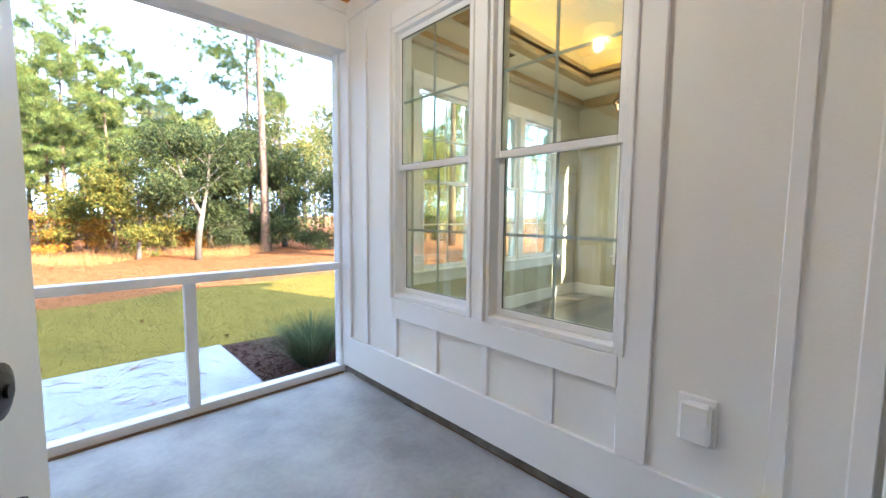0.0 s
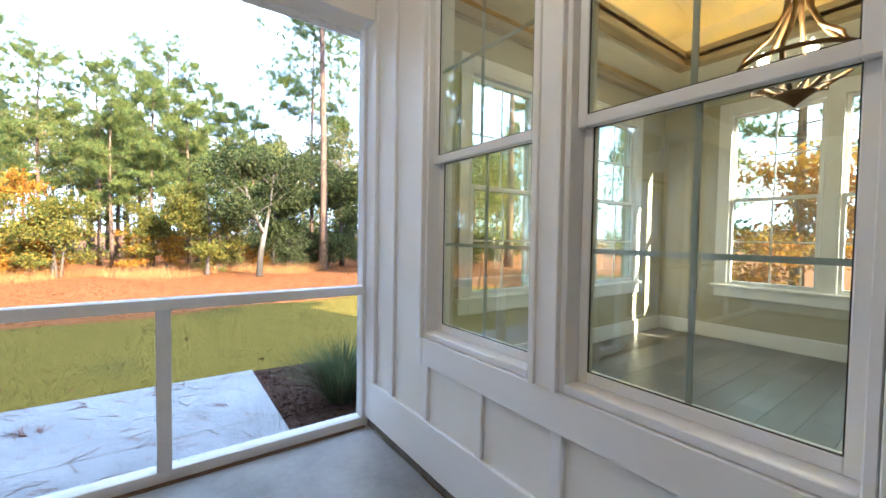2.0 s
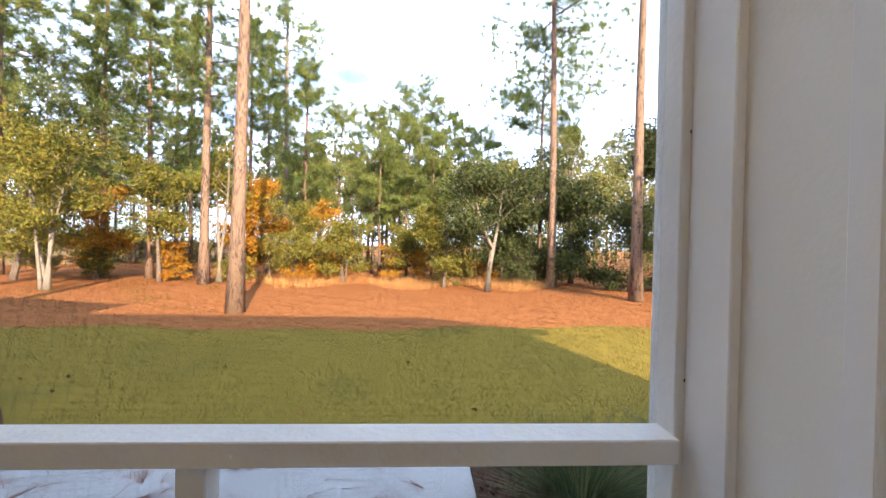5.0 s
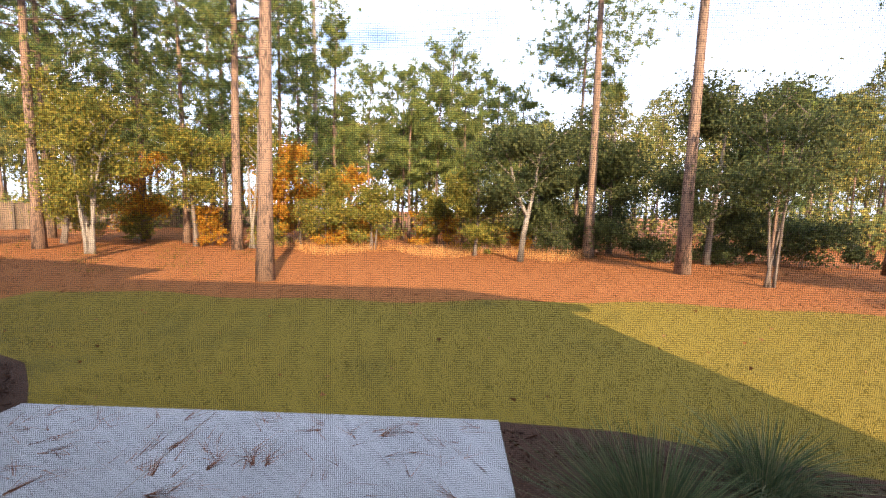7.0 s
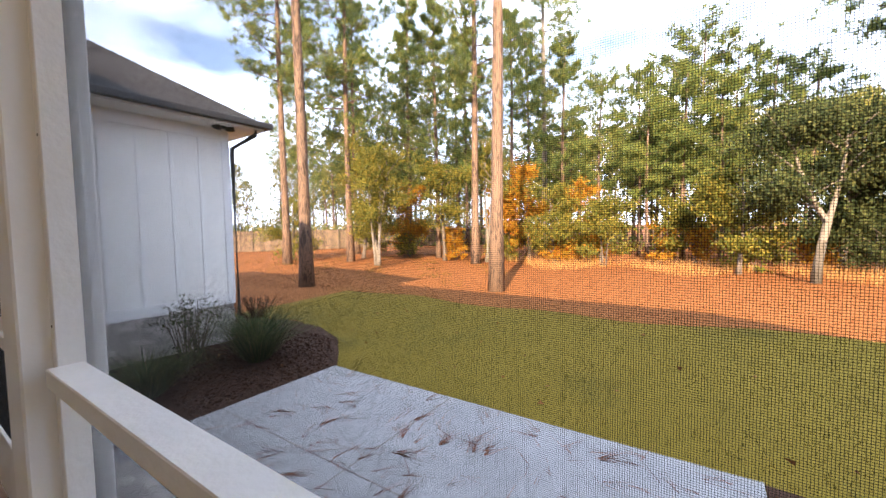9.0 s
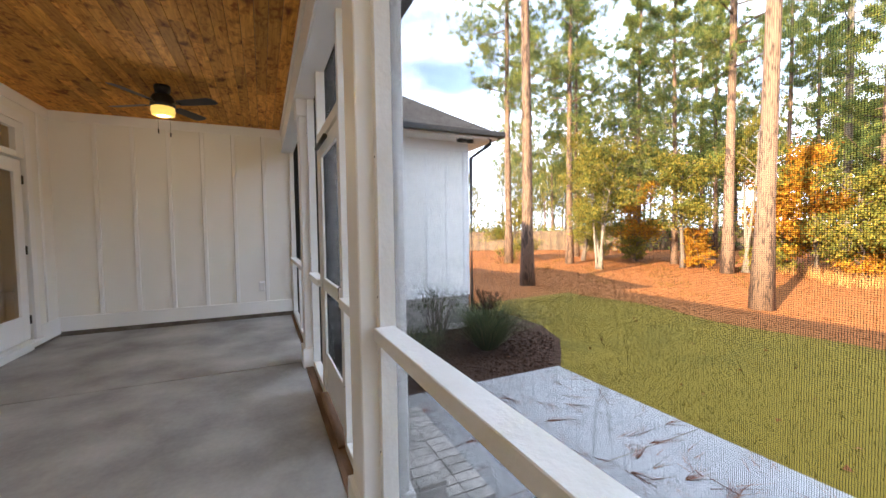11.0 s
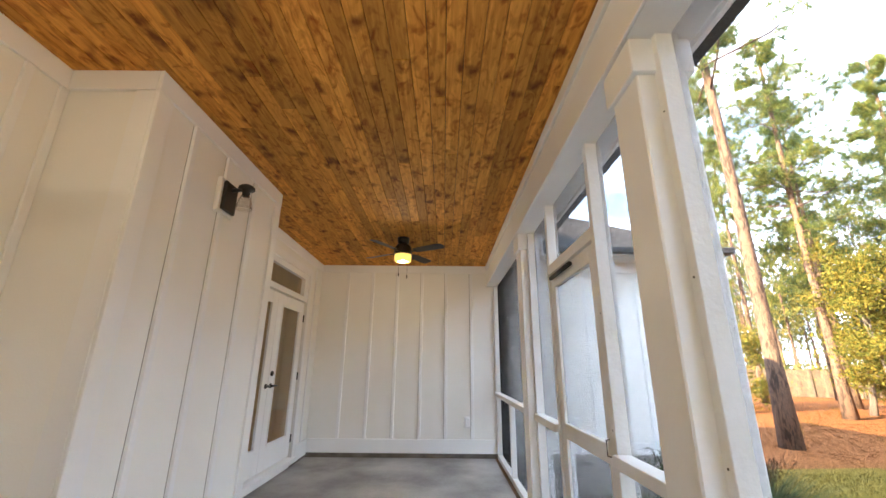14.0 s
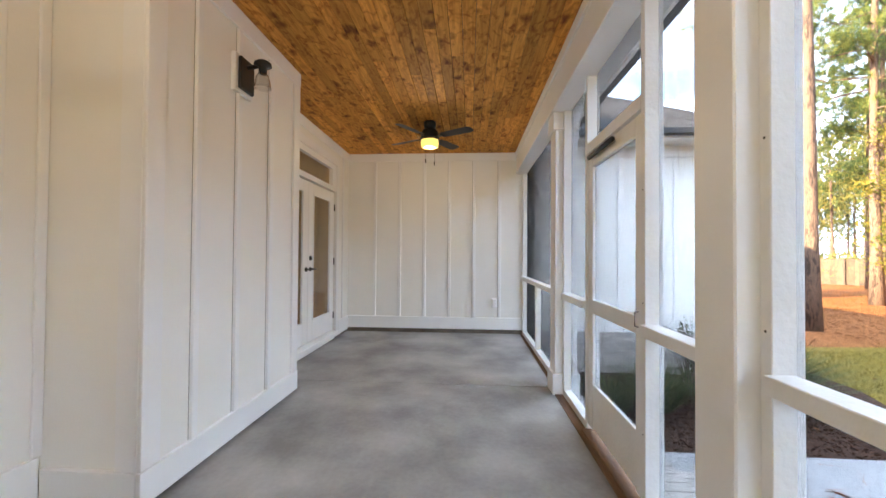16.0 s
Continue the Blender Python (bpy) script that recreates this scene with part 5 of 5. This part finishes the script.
for i in range(30):
    x = -20 + i * 1.25 + q.uniform(-0.4, 0.4)
    y = 18.6 + q.uniform(-0.8, 1.8) - (1.5 if x > 4 else 0)
    if 4.3 < x < 7.2:
        y = max(y, 19.2)
    if x < 3 and i % 3 == 1:
        continue
    material = L_GREEN if x > 3 else (L_ORANGE if q.random() < 0.4 else L_YELLOW)
    broadleaf(x, y, q.uniform(0.7, 2.3), 0.03, q.uniform(0.6, 1.2), 0.1, material, SHRUB, 100 + i, 720, 0.055, stems=3, name="shrub")

# the wood beyond, too many trees to count
V, F, k = [], [], 0
tb = bmesh.new()
q = random.Random(21)
for i in range(150):
    x = q.uniform(-75, 55)
    y = q.uniform(28, 62) if -45 < x < 38 else q.uniform(8, 55)
    if -30 < x < 14 and y < 30:
        y += 8
    h = q.uniform(9, 19)
    if -0.32 < x / y < 1.0:
        h = min(h, (0.26 if x / y < 0.36 else 0.36) * y)
    pts, rad = trunk_path(x, y, h, (0, 0), q.uniform(0.10, 0.2), 4, i)
    tube(tb, pts, rad, 5)
    first = q.uniform(0.25, 0.55)
    n = 420
    u = RNG.random(n) ** 0.8
    z = GROUND + h * (first + (1.03 - first) * u)
    rr = (0.5 + 1.9 * np.sin(np.pi * np.clip(0.15 + 0.85 * u, 0, 1))) * np.sqrt(RNG.random(n))
    a = RNG.uniform(0, math.tau, n)
    c = np.stack((x + rr * np.cos(a), y + rr * np.sin(a), z), 1)
    base = np.repeat(c, 4, 0)
    way = unit(RNG.normal(size=base.shape) + (0, 0, 0.3))
    v, f = blades(base, way, RNG.uniform(0.35, 0.7, len(base)), np.full(len(base), 0.12))
    V.append(v), F.append(f + k)
    k += len(v)
for i in range(110):
    x = q.uniform(-70, 50)
    y = q.uniform(23, 40) if -40 < x < 35 else q.uniform(10, 40)
    if -22 < x < 12 and (y < 24 or x < -4 and i % 3):
        continue
    n, h = 420, q.uniform(1.5, 4.2)
    c = np.array((x, y, GROUND + h * 0.5)) + RNG.normal(0, 1, (n, 3)) * (1.2, 1.2, h * 0.27)
    c[:, 2] = np.maximum(c[:, 2], GROUND + 0.05)
    way = unit(RNG.normal(size=c.shape))
    v, f = blades(c, way, RNG.uniform(0.2, 0.4, n), np.full(n, 0.2))
    V.append(v), F.append(f + k)
    k += len(v)
wood = tagged(new("far_wood", from_arrays("far_wood", np.concatenate(V), np.concatenate(F), L_FAR)), "green and yellow foliage of the far pine wood", "woodland", kind="stuff")
tagged(finish("far_trunks", tb, M_BARK, True), "trunks of the far pine wood", "woodland", kind="stuff")


# ---- planting and small things in the yard ----
def reed_clump(x, y, h, n, label, spread=0.35, plumes=0):
    """An ornamental grass: long arching blades from one crown."""
    t = thing("ornamental_grass", (x, y, GROUND), label, "ornamental grass", "ornamental grasses")
    a, r = RNG.uniform(0, math.tau, n), np.sqrt(RNG.random(n))
    d = np.stack((np.cos(a), np.sin(a), np.zeros(n)), 1)
    base = np.array((x, y, GROUND)) + d * (r * 0.14)[:, None]
    ln, out = h * RNG.uniform(0.55, 1.1, n), r * spread * RNG.uniform(0.6, 1.6, n)
    side = np.stack((-np.sin(a), np.cos(a), np.zeros(n)), 1) * 0.0045
    V = np.empty((n, 6, 3))
    for i, (u, up, w) in enumerate(((0.0, 0.0, 1.0), (0.45, 0.62, 0.85), (1.25, 0.95, 0.15))):
        p = base + d * (out * u)[:, None]
        p[:, 2] += ln * up
        V[:, 2 * i], V[:, 2 * i + 1] = p - side * w, p + side * w
    F = (np.arange(n)[:, None, None] * 6 + np.array([(0, 1, 3, 2), (2, 3, 5, 4)])[None]).reshape(-1, 4)
    under(new("blades", from_arrays("blades", V.reshape(-1, 3), F, L_REED)), t)
    if plumes:
        pv, pf, k = [], [], 0
        for i in range(plumes):
            a, o = RNG.uniform(0, math.tau), RNG.uniform(0.05, 0.3)
            s = np.linspace(0, 1, 40)
            line = np.stack((x + math.cos(a) * o * (0.4 + s), y + math.sin(a) * o * (0.4 + s), GROUND + h * (0.85 + 0.35 * s)), 1)
            v, f = blades(line, unit(RNG.normal(size=(40, 3)) + (0, 0, 0.8)), np.full(40, 0.05), np.full(40, 0.008))
            pv.append(v), pf.append(f + k)
            k += len(v)
        under(new("plumes", from_arrays("plumes", np.concatenate(pv), np.concatenate(pf), L_CHIP)), t)["label"] = "dark seed plumes"
    return t


reed_clump(0.48, 1.66, 0.60, 1100, "blue green ornamental grass clump in the mulch bed", 0.42)
reed_clump(1.60, 2.3, 0.40, 600, "blue green ornamental grass clump in the mulch bed", 0.38)
reed_clump(-5.85, 2.72, 0.74, 1300, "ornamental grass clump with dark plumes by the garage", 0.58, 30)
reed_clump(-5.75, 1.35, 0.50, 800, "ornamental grass clump below the garage wall", 0.42)
reed_clump(-5.6, 0.75, 0.42, 500, "ornamental grass clump below the porch screen", 0.32)


def flowering_shrub(x, y, h, label, seed, leaf=700):
    q = random.Random(seed)
    t = thing("flowering_shrub", (x, y, GROUND), label, "shrub", "flowering shrubs")
    b, tips = bmesh.new(), []
    for i in range(16):
        a, o = q.uniform(0, 6.28), q.uniform(0.1, 0.45)
        p = [(x + math.cos(a) * o * s, y + math.sin(a) * o * s, GROUND + h * q.uniform(0.75, 1.05) * s ** 0.85) for s in (0, 0.35, 0.7, 1.0)]
        tube(b, p, [0.009, 0.007, 0.005, 0.003], 5)
        tips += [Vector(p[1]), Vector(p[2]), Vector(p[3]), Vector(p[2]).lerp(Vector(p[3]), 0.5)]
    part("stalk", b, M_DARKBARK, t)
    c = np.array([tuple(v) for v in tips])
    v, f = leaves(c[RNG.integers(0, len(c), leaf)] + RNG.normal(0, 0.06, (leaf, 3)), 0.022)
    under(new("foliage", from_arrays("foliage", v, f, L_GREEN)), t)
    v, f = leaves(c[RNG.integers(0, len(c), 30)] + RNG.normal(0, 0.07, (30, 3)), 0.022)
    under(new("flowers", from_arrays("flowers", v, f, L_FLOWER)), t)["kind"] = "stuff"


flowering_shrub(-6.55, 2.25, 0.95, "leggy rose shrub with a few pale flowers by the brick wall", 1, 240)
flowering_shrub(-6.2, 1.95, 0.9, "leggy rose shrub with pale flowers by the brick wall", 2, 380)
# bare sapling
t = thing("sapling", (3.1, 2.7, GROUND), "thin nearly bare sapling in the planting bed", "sapling")
b = bmesh.new()
q = random.Random(4)
for i in range(9):
    a = q.uniform(0, 6.28)
    p = [(3.1 + math.cos(a) * o, 2.7 + math.sin(a) * o, GROUND + z) for o, z in ((0, 0), (0.03, 0.35), (0.12 + 0.05 * q.random(), 0.8), (0.22, 1.1 + 0.4 * q.random()))]
    tube(b, p, [0.010, 0.008, 0.005, 0.002], 5)
part("stalk", b, M_DARKBARK, t)

scatter("dry_grass", 9000, -9, 6, 14.2, 19, GROUND - 0.02, leaf_mat("dry_blades", ((0.30, 0.12, 0.04), (0.42, 0.22, 0.07), (0.5, 0.33, 0.14))), 0.5, 0.012, (0.9, 1.5), "dry orange grass before the wood", "grass", lambda x, y: y > 16.6 + 1.2 * np.sin(x * 1.3))
scatter("wild_grass", 5000, -24, -7, 10, 18, GROUND - 0.02, L_GRASS, 0.22, 0.012, (0.7, 1.4), "tufts of yellow green grass on the straw", "grass", lambda x, y: np.sin(x * 1.9) * np.cos(y * 1.6) > 0.35)

# distant board fence
t = thing("board_fence", (-33, 18, GROUND), "weathered wooden board fence at the end of the yard", "fence")
ends = [Vector((-42, 4, 0)), Vector((-27, 27, 0)), Vector((-8, 48, 0))]
b = bmesh.new()
for p, e in zip(ends, ends[1:]):
    n = int((e - p).length / 0.15)
    turn = Matrix.Rotation(math.atan2(e.y - p.y, e.x - p.x), 4, "Z")
    for i in range(n):
        c = p.lerp(e, i / n)
        box(b, 0, 0.138, -0.01, 0.01, GROUND, GROUND + 1.75 + 0.04 * math.sin(i * 2.1), m=Matrix.Translation(c) @ turn)
    for i in range(0, n, 16):
        c = p.lerp(e, i / n)
        pb = bmesh.new()
        box(pb, 0, 0.1, -0.11, -0.01, GROUND, GROUND + 1.8, m=Matrix.Translation(c) @ turn)
        part("post", pb, M_DARKBARK, t)
part("fence_infill", b, M_FENCE, t)["kind"] = "stuff"

# ---- bricks: garage base and steps ----
brick_mesh = bpy.data.meshes.new("brick")
b = boxes((-0.5, 0.5, -0.5, 0.5, -0.5, 0.5))
bmesh.ops.bevel(b, geom=b.edges[:], offset=0.03, segments=1, affect="EDGES")
b.to_mesh(brick_mesh)
b.free()
brick_mesh.materials.append(M_BRICK)


def brick(parent, x, y, z, sx, sy, sz):
    o = new("brick", brick_mesh)
    o.matrix_world = Matrix.Translation((x, y, z)) @ Matrix.Diagonal((sx, sy, sz, 1))
    o.parent = parent


base = structure("brick_base", boxes((-7.45, -7.196, 0.145, 3.115, GROUND - 0.1, 0.086)), M_MORTAR, "whitewashed brick base of the garage wing", "brick wall")
rnd = random.Random(12)
for row in range(9):
    y = 0.16 - (0.105 if row % 2 else 0)
    while y < 3.11:
        a, e = max(y, 0.15), min(y + 0.2, 3.12)
        if e - a > 0.03:
            brick(base, -7.196 + rnd.uniform(0, 0.003), (a + e) / 2, GROUND - 0.02 + 0.0355 + row * 0.0725, 0.03, e - a, 0.063)
        y += 0.21
steps = structure("brick_steps", boxes((-4.04, -2.66, 0.142, 0.50, GROUND - 0.02, -0.20), (-4.04, -2.66, 0.50, 0.84, GROUND - 0.02, -0.385)), M_MORTAR, "whitewashed brick steps below the screen door", "steps")
for k in range(14):
    x = -4.04 + 0.0495 + k * 0.0985
    for y0, y1, z in ((0.15, 0.51, -0.175), (0.515, 0.85, -0.36)):
        for a, e in ((y0, (y0 + y1) / 2 - 0.004), ((y0 + y1) / 2 + 0.004, y1)):
            brick(steps, x, (a + e) / 2, z - 0.02 + rnd.uniform(-0.002, 0.002), 0.089, e - a, 0.05)
for k in range(7):
    for y, z in ((0.502, -0.275), (0.502, -0.34), (0.842, -0.455), (0.842, -0.52)):
        brick(steps, -4.04 + 0.1 + k * 0.197, y, z, 0.187, 0.02, 0.056)
